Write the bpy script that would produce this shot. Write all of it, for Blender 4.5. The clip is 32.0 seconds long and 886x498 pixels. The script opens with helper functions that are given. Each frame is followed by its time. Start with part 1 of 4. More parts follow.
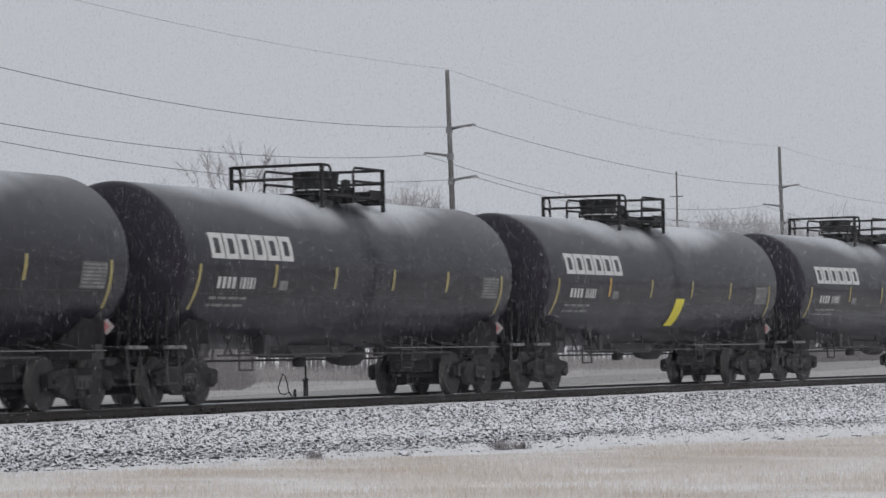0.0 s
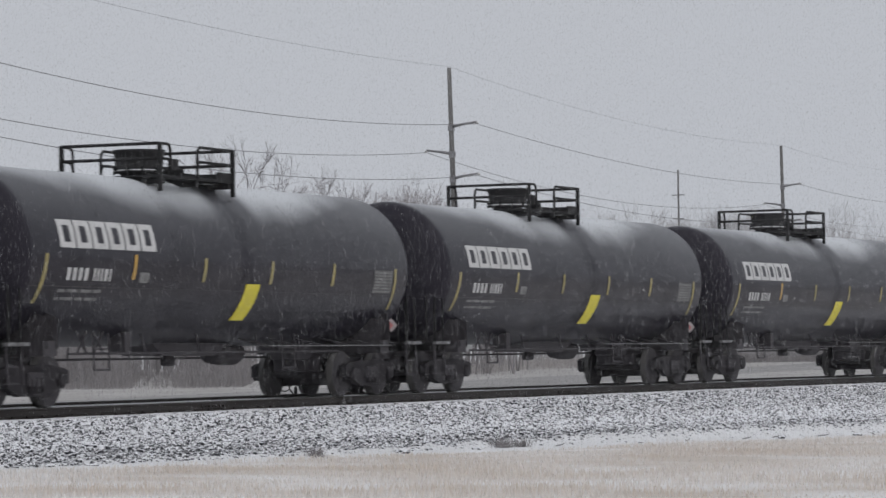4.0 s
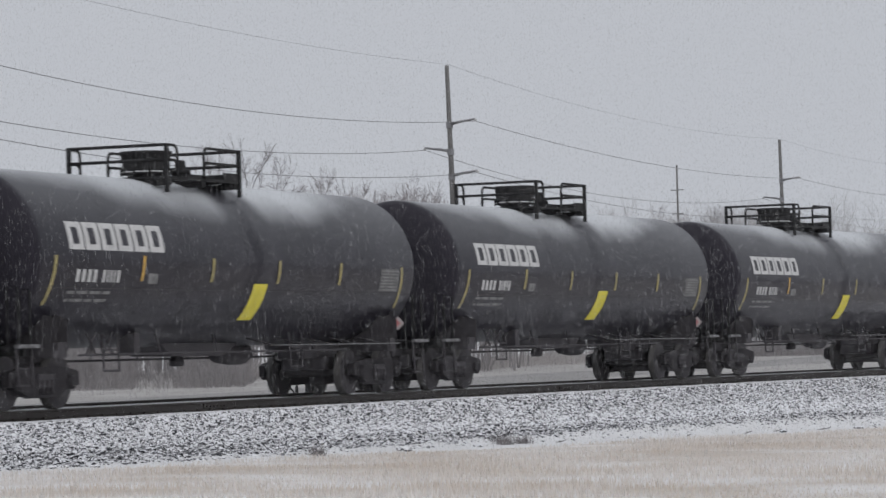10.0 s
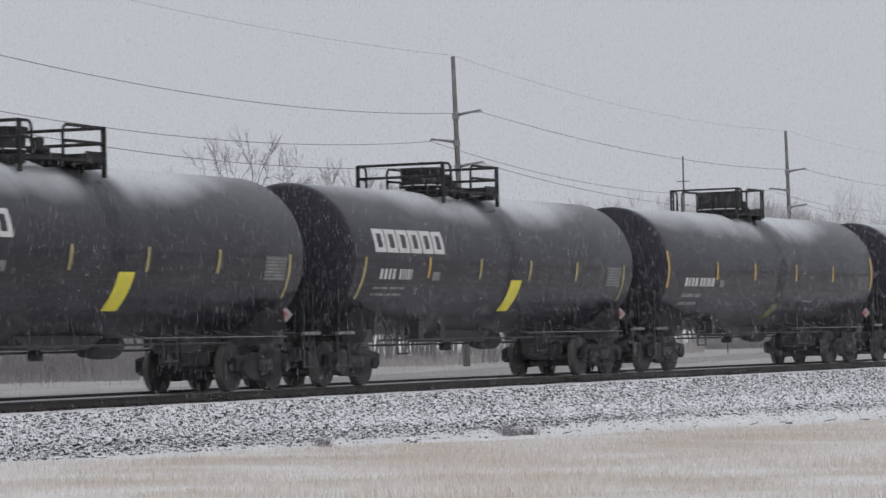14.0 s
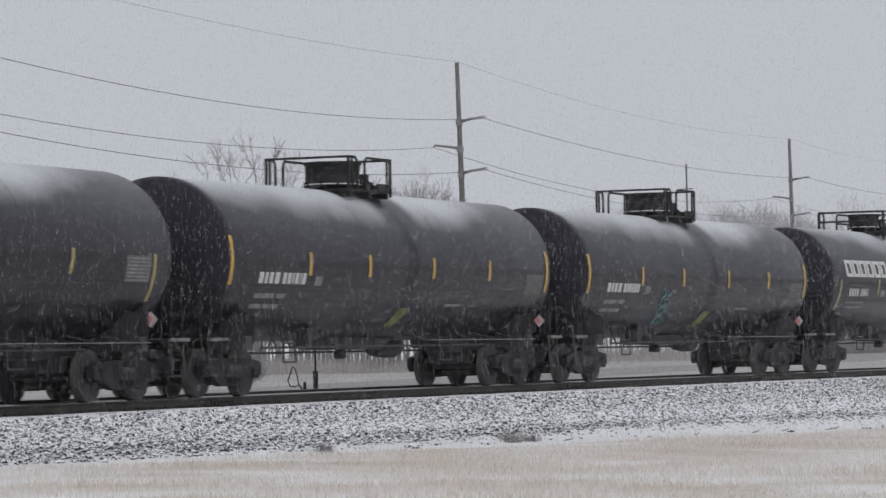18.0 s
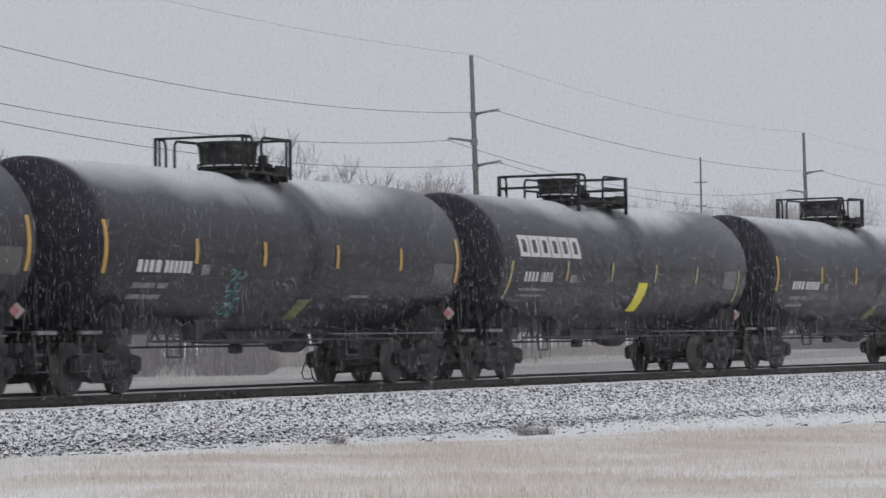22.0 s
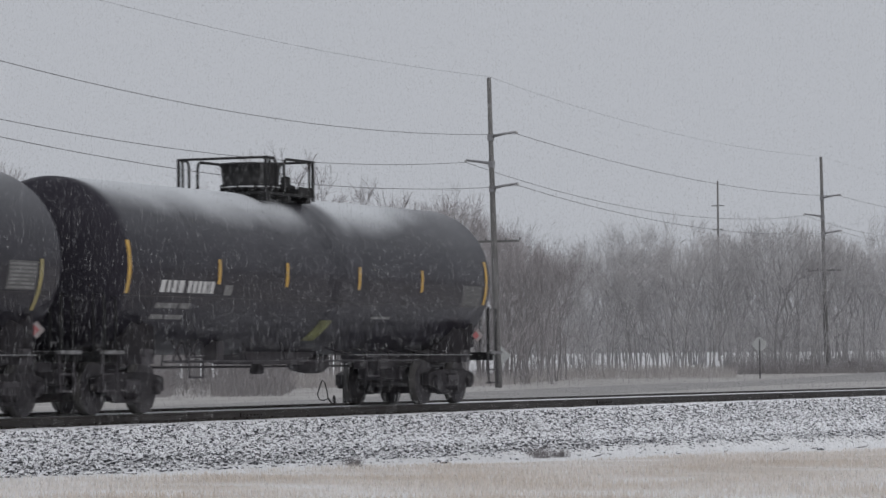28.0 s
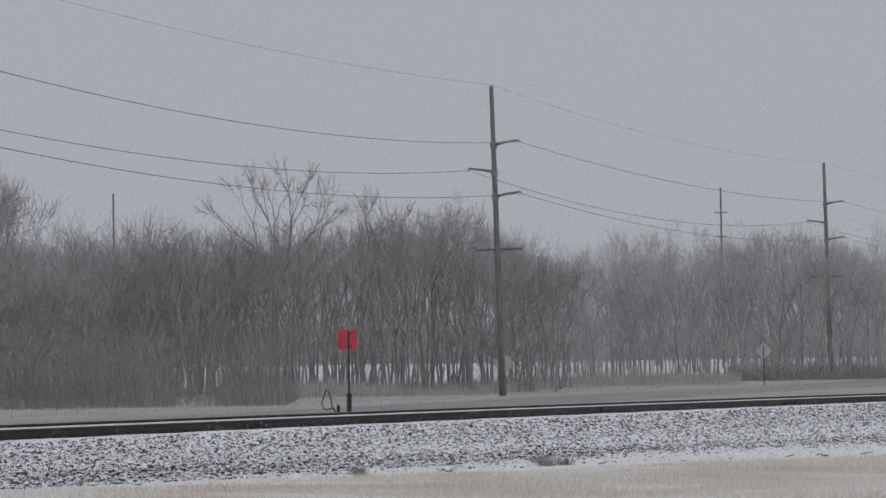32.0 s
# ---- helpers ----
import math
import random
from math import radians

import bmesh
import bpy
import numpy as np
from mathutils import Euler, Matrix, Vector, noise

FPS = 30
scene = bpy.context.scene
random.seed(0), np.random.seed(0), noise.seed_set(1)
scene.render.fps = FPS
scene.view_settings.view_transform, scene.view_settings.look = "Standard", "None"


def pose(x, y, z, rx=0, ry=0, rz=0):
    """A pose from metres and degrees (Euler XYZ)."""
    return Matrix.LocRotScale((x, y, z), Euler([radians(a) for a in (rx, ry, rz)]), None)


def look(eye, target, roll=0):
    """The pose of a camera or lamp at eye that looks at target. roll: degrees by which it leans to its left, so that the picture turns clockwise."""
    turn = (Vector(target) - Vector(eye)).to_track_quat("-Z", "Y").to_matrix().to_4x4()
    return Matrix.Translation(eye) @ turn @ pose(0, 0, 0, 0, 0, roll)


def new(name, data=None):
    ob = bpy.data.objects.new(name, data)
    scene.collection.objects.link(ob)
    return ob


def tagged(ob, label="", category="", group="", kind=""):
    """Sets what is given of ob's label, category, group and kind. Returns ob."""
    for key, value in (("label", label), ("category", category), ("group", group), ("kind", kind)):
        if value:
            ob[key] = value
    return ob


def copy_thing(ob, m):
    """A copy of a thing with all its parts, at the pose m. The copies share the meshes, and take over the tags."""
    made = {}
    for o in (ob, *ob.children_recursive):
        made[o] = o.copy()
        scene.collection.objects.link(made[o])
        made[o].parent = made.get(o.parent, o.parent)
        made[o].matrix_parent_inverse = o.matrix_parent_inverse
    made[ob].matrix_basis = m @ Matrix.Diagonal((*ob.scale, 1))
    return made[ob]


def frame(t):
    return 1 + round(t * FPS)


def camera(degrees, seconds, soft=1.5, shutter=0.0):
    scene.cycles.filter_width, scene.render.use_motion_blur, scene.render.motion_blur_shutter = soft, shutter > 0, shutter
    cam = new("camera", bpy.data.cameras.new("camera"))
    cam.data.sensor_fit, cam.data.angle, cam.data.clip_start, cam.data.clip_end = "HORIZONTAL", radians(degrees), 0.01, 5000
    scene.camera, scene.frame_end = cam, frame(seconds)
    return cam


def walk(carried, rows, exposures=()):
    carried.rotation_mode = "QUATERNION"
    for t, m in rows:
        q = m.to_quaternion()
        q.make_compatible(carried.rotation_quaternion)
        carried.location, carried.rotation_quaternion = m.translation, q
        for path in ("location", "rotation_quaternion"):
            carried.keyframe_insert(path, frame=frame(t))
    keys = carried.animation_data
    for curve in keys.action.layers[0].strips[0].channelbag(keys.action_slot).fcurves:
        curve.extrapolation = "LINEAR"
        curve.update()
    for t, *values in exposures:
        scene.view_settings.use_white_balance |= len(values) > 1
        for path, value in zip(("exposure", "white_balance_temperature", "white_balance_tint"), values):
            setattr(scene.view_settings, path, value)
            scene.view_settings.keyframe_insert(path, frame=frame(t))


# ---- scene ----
# The place: a curved single track, a string of black tank cars rolling by in light snowfall, a snowy road, power poles and bare woods.
# x runs along the track, y away from the camera, z is 0 at the top of the rails.
EYE = (0.0, -29.955, 0.752)
CURVE, ORIGIN = -0.001705, 65.0          # the track's curvature (1/m) and the x at which it runs along the x axis
EASE = 0.00034                           # how the curve eases off before x = 60
SPEED = 5.856                            # of the train, metres a second

cam = camera(14.876, 32.0, soft=1.5, shutter=0.5)
walk(cam, [(t, pose(*EYE, 90 + up, lean, turn)) for t, up, lean, turn in [
    (0, 1.868, 1.029, -66.473), (0.5, 1.834, 0.919, -66.459), (1, 1.821, 0.790, -66.466), (1.5, 1.836, 0.741, -66.478),
    (2, 1.866, 0.752, -66.481), (2.5, 1.886, 0.709, -66.467), (3, 1.884, 0.712, -66.454), (3.5, 1.864, 0.770, -66.450),
    (5.5, 1.758, 0.855, -66.463), (6, 1.742, 0.878, -66.450), (6.5, 1.720, 0.934, -66.435), (7, 1.702, 1.104, -66.413),
    (7.5, 1.715, 1.447, -66.393), (8, 1.752, 1.692, -66.395), (8.5, 1.798, 1.708, -66.414), (9, 1.820, 1.595, -66.432),
    (9.5, 1.812, 1.488, -66.448), (10, 1.787, 1.426, -66.445), (10.5, 1.750, 1.353, -66.425), (11, 1.710, 1.314, -66.414),
    (11.5, 1.666, 1.325, -66.418), (12, 1.603, 1.304, -66.413), (12.5, 1.554, 1.397, -66.386), (13, 1.551, 1.428, -66.356),
    (13.5, 1.589, 1.404, -66.345), (14, 1.640, 1.387, -66.344), (14.5, 1.689, 1.373, -66.338), (16.5, 1.773, 0.963, -66.350),
    (17, 1.772, 0.981, -66.333), (17.5, 1.764, 1.089, -66.307), (18, 1.745, 1.044, -66.306), (18.5, 1.730, 1.019, -66.300),
    (19, 1.716, 1.059, -66.283), (19.5, 1.697, 1.072, -66.267), (20, 1.668, 1.067, -66.247), (20.5, 1.634, 1.098, -66.207),
    (21, 1.608, 1.118, -66.159), (21.5, 1.603, 1.062, -66.110), (22, 1.628, 0.913, -66.075), (22.5, 1.690, 0.786, -66.058),
    (23, 1.764, 0.720, -66.054), (23.5, 1.826, 0.753, -66.049), (24, 1.863, 0.779, -66.028), (24.5, 1.876, 0.736, -66.011),
    (25, 1.881, 0.664, -66.006), (25.5, 1.896, 0.568, -65.994), (27.5, 1.964, 0.554, -65.801), (28, 2.001, 0.548, -65.806),
    (28.5, 2.060, 0.545, -65.832), (29, 2.131, 0.535, -65.874), (29.5, 2.204, 0.488, -65.921), (30, 2.253, 0.489, -65.951),
    (30.5, 2.279, 0.627, -65.943), (31, 2.273, 0.748, -65.893), (31.5, 2.226, 0.871, -65.822), (32, 2.145, 0.893, -65.737),
]], exposures=[(0, 0.05), (9, 0.07), (14, 0.09), (24, 0.1), (26, 0.05), (28, -0.07), (30, -0.2), (32, -0.28)])

# ---- light: an overcast, snowing sky with a weak, wide sun ----
world = bpy.data.worlds.new("overcast_sky")
scene.world = world
world.use_nodes = True
wn, wl = world.node_tree.nodes, world.node_tree.links
sky = wn.new("ShaderNodeTexSky")
sky.sky_type, sky.sun_disc, sky.sun_elevation, sky.sun_rotation = "NISHITA", False, radians(48), radians(200)
sky.air_density, sky.dust_density = 2.0, 6.0
sky_grey = wn.new("ShaderNodeHueSaturation")
sky_grey.inputs["Saturation"].default_value, sky_grey.inputs["Value"].default_value = 0.15, 0.05
cloud = wn.new("ShaderNodeMix")
cloud.data_type = "RGBA"
cloud.inputs[0].default_value = 0.9
cloud.inputs[7].default_value = (0.505, 0.527, 0.573, 1)
wl.new(sky.outputs[0], sky_grey.inputs["Color"])
wl.new(sky_grey.outputs[0], cloud.inputs[6])
wl.new(cloud.outputs[2], wn["Background"].inputs[0])
wn["Background"].inputs[1].default_value = 1.0

sun = new("sun", bpy.data.lights.new("sun", "SUN"))
sun.data.energy, sun.data.angle, sun.data.color = 1.0, radians(110), (1.0, 0.965, 0.95)
sun.matrix_world = look((10, -75, 85), (60, 0, 0))


# ---- materials ----
def material(name, colour, rough=0.7, metal=0.0, second=None, scale=3.0, spread=0.5, fine=40.0, bump=0.0, gloss=0.5, per_object=0.0):
    """A surface of two colours in patches at one scale, with fine grain and relief at another."""
    m = bpy.data.materials.new(name)
    m.use_nodes = True
    n, l = m.node_tree.nodes, m.node_tree.links
    b = n["Principled BSDF"]
    b.inputs["Roughness"].default_value, b.inputs["Metallic"].default_value = rough, metal
    b.inputs["Specular IOR Level"].default_value = gloss
    second = second or tuple(c * 0.7 for c in colour)
    co = n.new("ShaderNodeTexCoord")
    big, small = n.new("ShaderNodeTexNoise"), n.new("ShaderNodeTexNoise")
    big.inputs["Scale"].default_value, big.inputs["Detail"].default_value = scale, 5
    small.inputs["Scale"].default_value, small.inputs["Detail"].default_value = fine, 3
    for t in (big, small):
        l.new(co.outputs["Object"], t.inputs["Vector"])
    ramp = n.new("ShaderNodeMapRange")
    ramp.inputs[1].default_value, ramp.inputs[2].default_value = 0.5 - spread / 2, 0.5 + spread / 2
    l.new(big.outputs["Fac"], ramp.inputs[0])
    mix = n.new("ShaderNodeMix")
    mix.data_type = "RGBA"
    mix.inputs[6].default_value, mix.inputs[7].default_value = (*colour, 1), (*second, 1)
    l.new(ramp.outputs[0], mix.inputs[0])
    grain = n.new("ShaderNodeMapRange")
    grain.inputs[3].default_value, grain.inputs[4].default_value = 0.78, 1.22
    l.new(small.outputs["Fac"], grain.inputs[0])
    value = n.new("ShaderNodeHueSaturation")
    l.new(mix.outputs[2], value.inputs["Color"])
    l.new(grain.outputs[0], value.inputs["Value"])
    out = value.outputs[0]
    if per_object:
        info, vary = n.new("ShaderNodeObjectInfo"), n.new("ShaderNodeMapRange")
        vary.inputs[3].default_value, vary.inputs[4].default_value = 1 - per_object, 1 + per_object
        l.new(info.outputs["Random"], vary.inputs[0])
        hs = n.new("ShaderNodeHueSaturation")
        l.new(out, hs.inputs["Color"])
        l.new(vary.outputs[0], hs.inputs["Value"])
        out = hs.outputs[0]
    l.new(out, b.inputs["Base Color"])
    if bump:
        bp = n.new("ShaderNodeBump")
        bp.inputs["Strength"].default_value, bp.inputs["Distance"].default_value = bump, 0.02
        l.new(small.outputs["Fac"], bp.inputs["Height"])
        l.new(bp.outputs[0], b.inputs["Normal"])
    return m


def snow_cover(m, rule, soft=0.25, snow=(0.8, 0.81, 0.84), rough_scale=6.0, level=0.55, share=0.9):
    """Lays snow over a material. rule: 'up' for faces that look up, 'tank' for the upper part of a tank shell."""
    n, l = m.node_tree.nodes, m.node_tree.links
    b = n["Principled BSDF"]
    under = b.inputs["Base Color"].links[0].from_socket
    noise_tex = n.new("ShaderNodeTexNoise")
    noise_tex.inputs["Scale"].default_value, noise_tex.inputs["Detail"].default_value = rough_scale, 6
    co = n.new("ShaderNodeTexCoord")
    l.new(co.outputs["Object"], noise_tex.inputs["Vector"])
    if rule == "up":
        geo, split = n.new("ShaderNodeNewGeometry"), n.new("ShaderNodeSeparateXYZ")
        l.new(geo.outputs["Normal"], split.inputs[0])
        height = split.outputs["Z"]
    add = n.new("ShaderNodeMath")
    add.operation = "MULTIPLY_ADD"
    add.inputs[1].default_value, add.inputs[2].default_value = share, -share / 2
    l.new(noise_tex.outputs["Fac"], add.inputs[0])
    total = n.new("ShaderNodeMath")
    l.new(height, total.inputs[0])
    l.new(add.outputs[0], total.inputs[1])
    edge = n.new("ShaderNodeMapRange")
    edge.interpolation_type = "SMOOTHSTEP"
    edge.inputs[1].default_value, edge.inputs[2].default_value = level - soft, level + soft
    l.new(total.outputs[0], edge.inputs[0])
    mix = n.new("ShaderNodeMix")
    mix.data_type = "RGBA"
    mix.inputs[7].default_value = (*snow, 1)
    l.new(edge.outputs[0], mix.inputs[0])
    l.new(under, mix.inputs[6])
    l.new(mix.outputs[2], b.inputs["Base Color"])
    return m


def tank_paint(name, black, dust, base, lead_rise):
    """Weathered black paint with a drift of dry snow on the crown, thin at the ends and swept away round the manway."""
    m = material(name, black, rough=0.42, second=dust, scale=1.6, spread=0.35, fine=22, bump=0.06, gloss=0.23)
    n, l = m.node_tree.nodes, m.node_tree.links
    b = n["Principled BSDF"]
    paint = b.inputs["Base Color"].links[0].from_socket
    co, split = n.new("ShaderNodeTexCoord"), n.new("ShaderNodeSeparateXYZ")
    l.new(co.outputs["Object"], split.inputs[0])

    def math_node(op, a, c, d=None):
        k = n.new("ShaderNodeMath")
        k.operation = op
        for i, v in enumerate((a, c, d)):
            if v is None:
                continue
            if isinstance(v, (int, float)):
                k.inputs[i].default_value = v
            else:
                l.new(v, k.inputs[i])
        return k.outputs[0]

    def step(v, low, high):
        k = n.new("ShaderNodeMapRange")
        k.interpolation_type = "SMOOTHSTEP"
        k.inputs[1].default_value, k.inputs[2].default_value = low, high
        l.new(v, k.inputs[0])
        return k.outputs[0]

    wide, streak, info = n.new("ShaderNodeTexNoise"), n.new("ShaderNodeTexNoise"), n.new("ShaderNodeObjectInfo")
    shift = n.new("ShaderNodeVectorMath")
    l.new(co.outputs["Object"], shift.inputs[0])
    l.new(info.outputs["Random"], shift.inputs[1])
    wide.inputs["Scale"].default_value, wide.inputs["Detail"].default_value = 0.6, 3
    l.new(shift.outputs[0], wide.inputs["Vector"])
    stretch = n.new("ShaderNodeMapping")
    stretch.inputs["Scale"].default_value = (0.5, 1.6, 1.6)
    l.new(shift.outputs[0], stretch.inputs[0])
    streak.inputs["Scale"].default_value, streak.inputs["Detail"].default_value = 1.0, 6
    l.new(stretch.outputs[0], streak.inputs["Vector"])
    drip, long_drip = n.new("ShaderNodeTexNoise"), n.new("ShaderNodeMapping")
    long_drip.inputs["Scale"].default_value = (3.2, 1.0, 1.0)
    l.new(shift.outputs[0], long_drip.inputs[0])
    drip.inputs["Scale"].default_value, drip.inputs["Detail"].default_value = 1.6, 7
    l.new(long_drip.outputs[0], drip.inputs["Vector"])
    x, z = split.outputs["X"], split.outputs["Z"]
    # the height above which the snow lies, in radii over the axis; it climbs towards the ends
    rel = math_node("DIVIDE", math_node("SUBTRACT", z, 2.56), 1.53)
    soft_rel = math_node("MULTIPLY_ADD", math_node("SUBTRACT", wide.outputs["Fac"], 0.5), 0.3, rel)
    soft_rel = math_node("MULTIPLY_ADD", math_node("SUBTRACT", streak.outputs["Fac"], 0.5), 0.06, soft_rel)
    lead = step(math_node("MULTIPLY", x, -1), 1.5, 7.8)
    trail = step(x, 2.8, 7.4)
    level = math_node("SUBTRACT", soft_rel, math_node("MULTIPLY_ADD", lead, lead_rise, base))
    level = math_node("SUBTRACT", level, math_node("MULTIPLY", trail, 0.42))
    gap = step(math_node("ABSOLUTE", math_node("SUBTRACT", x, 0.4), 0), 0.35, 1.15)
    ends = step(math_node("MULTIPLY", math_node("ABSOLUTE", x, 0), -1), -8.0, -7.4)
    drift = math_node("MULTIPLY", math_node("MULTIPLY", math_node("MULTIPLY", step(level, -0.14, 0.42), gap), ends), 0.74)
    # thin dusting on the upper half, lighter above mid height as a painted sky reflection
    dusted = math_node("MULTIPLY_ADD", step(rel, 0.1, 0.85), 0.055, 0.008)
    upper = step(math_node("MULTIPLY_ADD", math_node("SUBTRACT", streak.outputs["Fac"], 0.5), 0.16, rel), -0.09, -0.03)
    dry = math_node("MAXIMUM", drift, math_node("MULTIPLY", math_node("MULTIPLY", dusted, upper), ends))
    mix = n.new("ShaderNodeMix")
    mix.data_type = "RGBA"
    mix.inputs[7].default_value = (0.74, 0.77, 0.8, 1)
    l.new(dry, mix.inputs[0])
    l.new(paint, mix.inputs[6])
    l.new(math_node("MULTIPLY_ADD", dry, 0.5, 0.36), b.inputs["Roughness"])
    # the gloss is worn in patches, and gone under grime on the leading head, the belly and the spill below the manway
    head = step(x, -7.85, -7.6)
    ragged = math_node("MULTIPLY_ADD", math_node("SUBTRACT", streak.outputs["Fac"], 0.5), 0.9, rel)
    belly = step(ragged, -0.85, -0.45)
    spill = step(math_node("MULTIPLY_ADD", math_node("SUBTRACT", drip.outputs["Fac"], 0.5), 1.9, math_node("ABSOLUTE", math_node("SUBTRACT", x, 0.35), 0)), 0.0, 0.42)
    clean = math_node("MULTIPLY", math_node("MULTIPLY", head, math_node("MULTIPLY_ADD", belly, 0.7, 0.3)), math_node("MULTIPLY_ADD", spill, 0.6, 0.4))
    # grimy head and belly, greyed further to lift the darks as haze would
    grime_lift = n.new("ShaderNodeMix")
    grime_lift.data_type = "RGBA"
    grime_lift.inputs[7].default_value = (0.034, 0.032, 0.04, 1)
    l.new(math_node("MULTIPLY", math_node("SUBTRACT", 1.0, math_node("MULTIPLY", head, math_node("MULTIPLY_ADD", belly, 0.6, 0.4))), math_node("MULTIPLY_ADD", streak.outputs["Fac"], 0.8, 0.35)), grime_lift.inputs[0])
    l.new(mix.outputs[2], grime_lift.inputs[6])
    l.new(grime_lift.outputs[2], b.inputs["Base Color"])
    l.new(math_node("MULTIPLY", clean, math_node("MULTIPLY_ADD", wide.outputs["Fac"], 0.28, 0.04)), b.inputs["Coat Weight"])
    l.new(math_node("MULTIPLY_ADD", streak.outputs["Fac"], 0.16, 0.04), b.inputs["Coat Roughness"])
    l.new(math_node("MULTIPLY_ADD", clean, 0.13, 0.03), b.inputs["Specular IOR Level"])
    return m


BLACK = tank_paint("black tank paint", (0.0105, 0.0095, 0.0155), (0.02, 0.0182, 0.026), 0.53, 0.34)
GREYED = tank_paint("greyed tank paint", (0.01, 0.009, 0.015), (0.019, 0.0172, 0.025), 0.53, 0.16)
DARK_STEEL = material("grimy underframe steel", (0.04, 0.037, 0.043), 0.92, second=(0.055, 0.051, 0.056), scale=5, bump=0.2)
FRAME_STEEL = material("oily side frame steel", (0.02, 0.0185, 0.022), 0.85, second=(0.03, 0.027, 0.03), scale=5, bump=0.2, gloss=0.3)
SEAM = material("seam paint", (0.016, 0.015, 0.019), 0.45, second=(0.026, 0.025, 0.03), scale=2)
PLATFORM = material("black platform steel", (0.014, 0.014, 0.015), 0.75, second=(0.026, 0.026, 0.027), scale=6, bump=0.1, gloss=0.2)
WHEEL = material("rusty wheel steel", (0.038, 0.036, 0.042), 0.92, metal=0.0, second=(0.054, 0.05, 0.054), scale=7, bump=0.2)
TREAD = material("worn wheel tread", (0.06, 0.058, 0.057), 0.5, metal=0.5, second=(0.04, 0.038, 0.037), scale=9)
WHITE_PAINT = material("white stencil paint", (0.6, 0.6, 0.6), 0.6, second=(0.46, 0.46, 0.46), scale=5)
FAINT_PAINT = material("faded stencil paint", (0.22, 0.22, 0.22), 0.7, second=(0.12, 0.12, 0.12), scale=9, spread=0.3)
GREY_PANEL = material("dull grey decal", (0.1, 0.1, 0.1), 0.6, second=(0.07, 0.07, 0.07), scale=6)
YELLOW = material("yellow reflective strip", (0.62, 0.36, 0.06), 0.5, second=(0.4, 0.27, 0.08), scale=4)
PALE_YELLOW = material("weathered yellow strip", (0.4, 0.33, 0.12), 0.55, second=(0.28, 0.25, 0.12), scale=4)
BRIGHT_YELLOW = material("bright yellow panel", (0.75, 0.66, 0.05), 0.55, second=(0.6, 0.52, 0.05), scale=3)
OLIVE = material("dirty yellow panel", (0.17, 0.18, 0.06), 0.7, second=(0.06, 0.06, 0.03), scale=3)
TEAL = material("teal spray paint", (0.11, 0.22, 0.225), 0.7, second=(0.05, 0.11, 0.115), scale=7, spread=0.3)
SPRAY = material("pale green spray paint", (0.2, 0.2, 0.17), 0.7, second=(0.1, 0.1, 0.085), scale=7, spread=0.3)
PLACARD_RED = material("red placard", (0.3, 0.07, 0.075), 0.5, second=(0.35, 0.12, 0.12))
PLACARD_WHITE = material("dull white placard", (0.32, 0.28, 0.28), 0.5)
RIME = material("rimed step edge", (0.2, 0.2, 0.21), 0.7, second=(0.06, 0.06, 0.06), scale=8, spread=0.3)
RAIL = material("rail steel", (0.02, 0.017, 0.016), 0.6, metal=0.3, second=(0.03, 0.024, 0.021), scale=4, bump=0.1)
RAIL_HEAD = material("worn rail head", (0.42, 0.42, 0.42), 0.38, metal=0.7, second=(0.3, 0.3, 0.3), scale=2)
TIE = snow_cover(material("creosoted tie", (0.05, 0.042, 0.036), 0.85, second=(0.08, 0.07, 0.06), scale=8, bump=0.4), "up", 0.3)
BED = snow_cover(material("ballast bed", (0.12, 0.12, 0.125), 0.9, second=(0.05, 0.05, 0.052), scale=12, spread=0.25, fine=60, bump=0.6), "up", 0.3, rough_scale=32, level=0.4, share=0.9)
STONE = snow_cover(material("ballast stone", (0.055, 0.057, 0.065), 0.85, second=(0.02, 0.021, 0.027), scale=9, spread=0.2), "up", 0.2, rough_scale=22, level=0.37, share=0.55)
GROUND = material("snowy ground", (0.44, 0.43, 0.425), 0.9, second=(0.27, 0.255, 0.24), scale=0.35, spread=0.5, fine=9, bump=0.3)
SNOW = material("settled snow", (0.78, 0.79, 0.81), 0.9, second=(0.66, 0.66, 0.67), scale=1.5, spread=0.6, fine=22, bump=0.3)
FIELD = material("dry grass field", (0.55, 0.5, 0.455), 0.95, second=(0.76, 0.755, 0.76), scale=0.3, spread=0.3, fine=14, bump=0.5)
BLADE = material("dry grass blade", (0.62, 0.55, 0.485), 0.9, second=(0.73, 0.7, 0.675), scale=0.3, spread=0.3, fine=6)
ROAD = material("snow-dusted asphalt", (0.22, 0.214, 0.21), 0.85, second=(0.29, 0.283, 0.279), scale=0.3, spread=0.4, fine=12)
POLE = material("weathered pole wood", (0.115, 0.113, 0.112), 0.9, second=(0.16, 0.157, 0.154), scale=2, fine=25, bump=0.3)
GALVANISED = material("galvanised arm", (0.2, 0.2, 0.21), 0.5, metal=0.5, second=(0.28, 0.28, 0.29), scale=5)
PORCELAIN = material("pale insulator", (0.6, 0.6, 0.6), 0.3)
WIRE = material("conductor", (0.16, 0.16, 0.165), 0.5, metal=0.3)
BARK = material("rimed bark", (0.205, 0.194, 0.2), 0.95, second=(0.265, 0.253, 0.259), scale=0.8, fine=9, per_object=0.2)
TWIG = material("rimed twigs", (0.275, 0.258, 0.264), 0.95, second=(0.335, 0.316, 0.323), scale=0.5, fine=4, per_object=0.2)
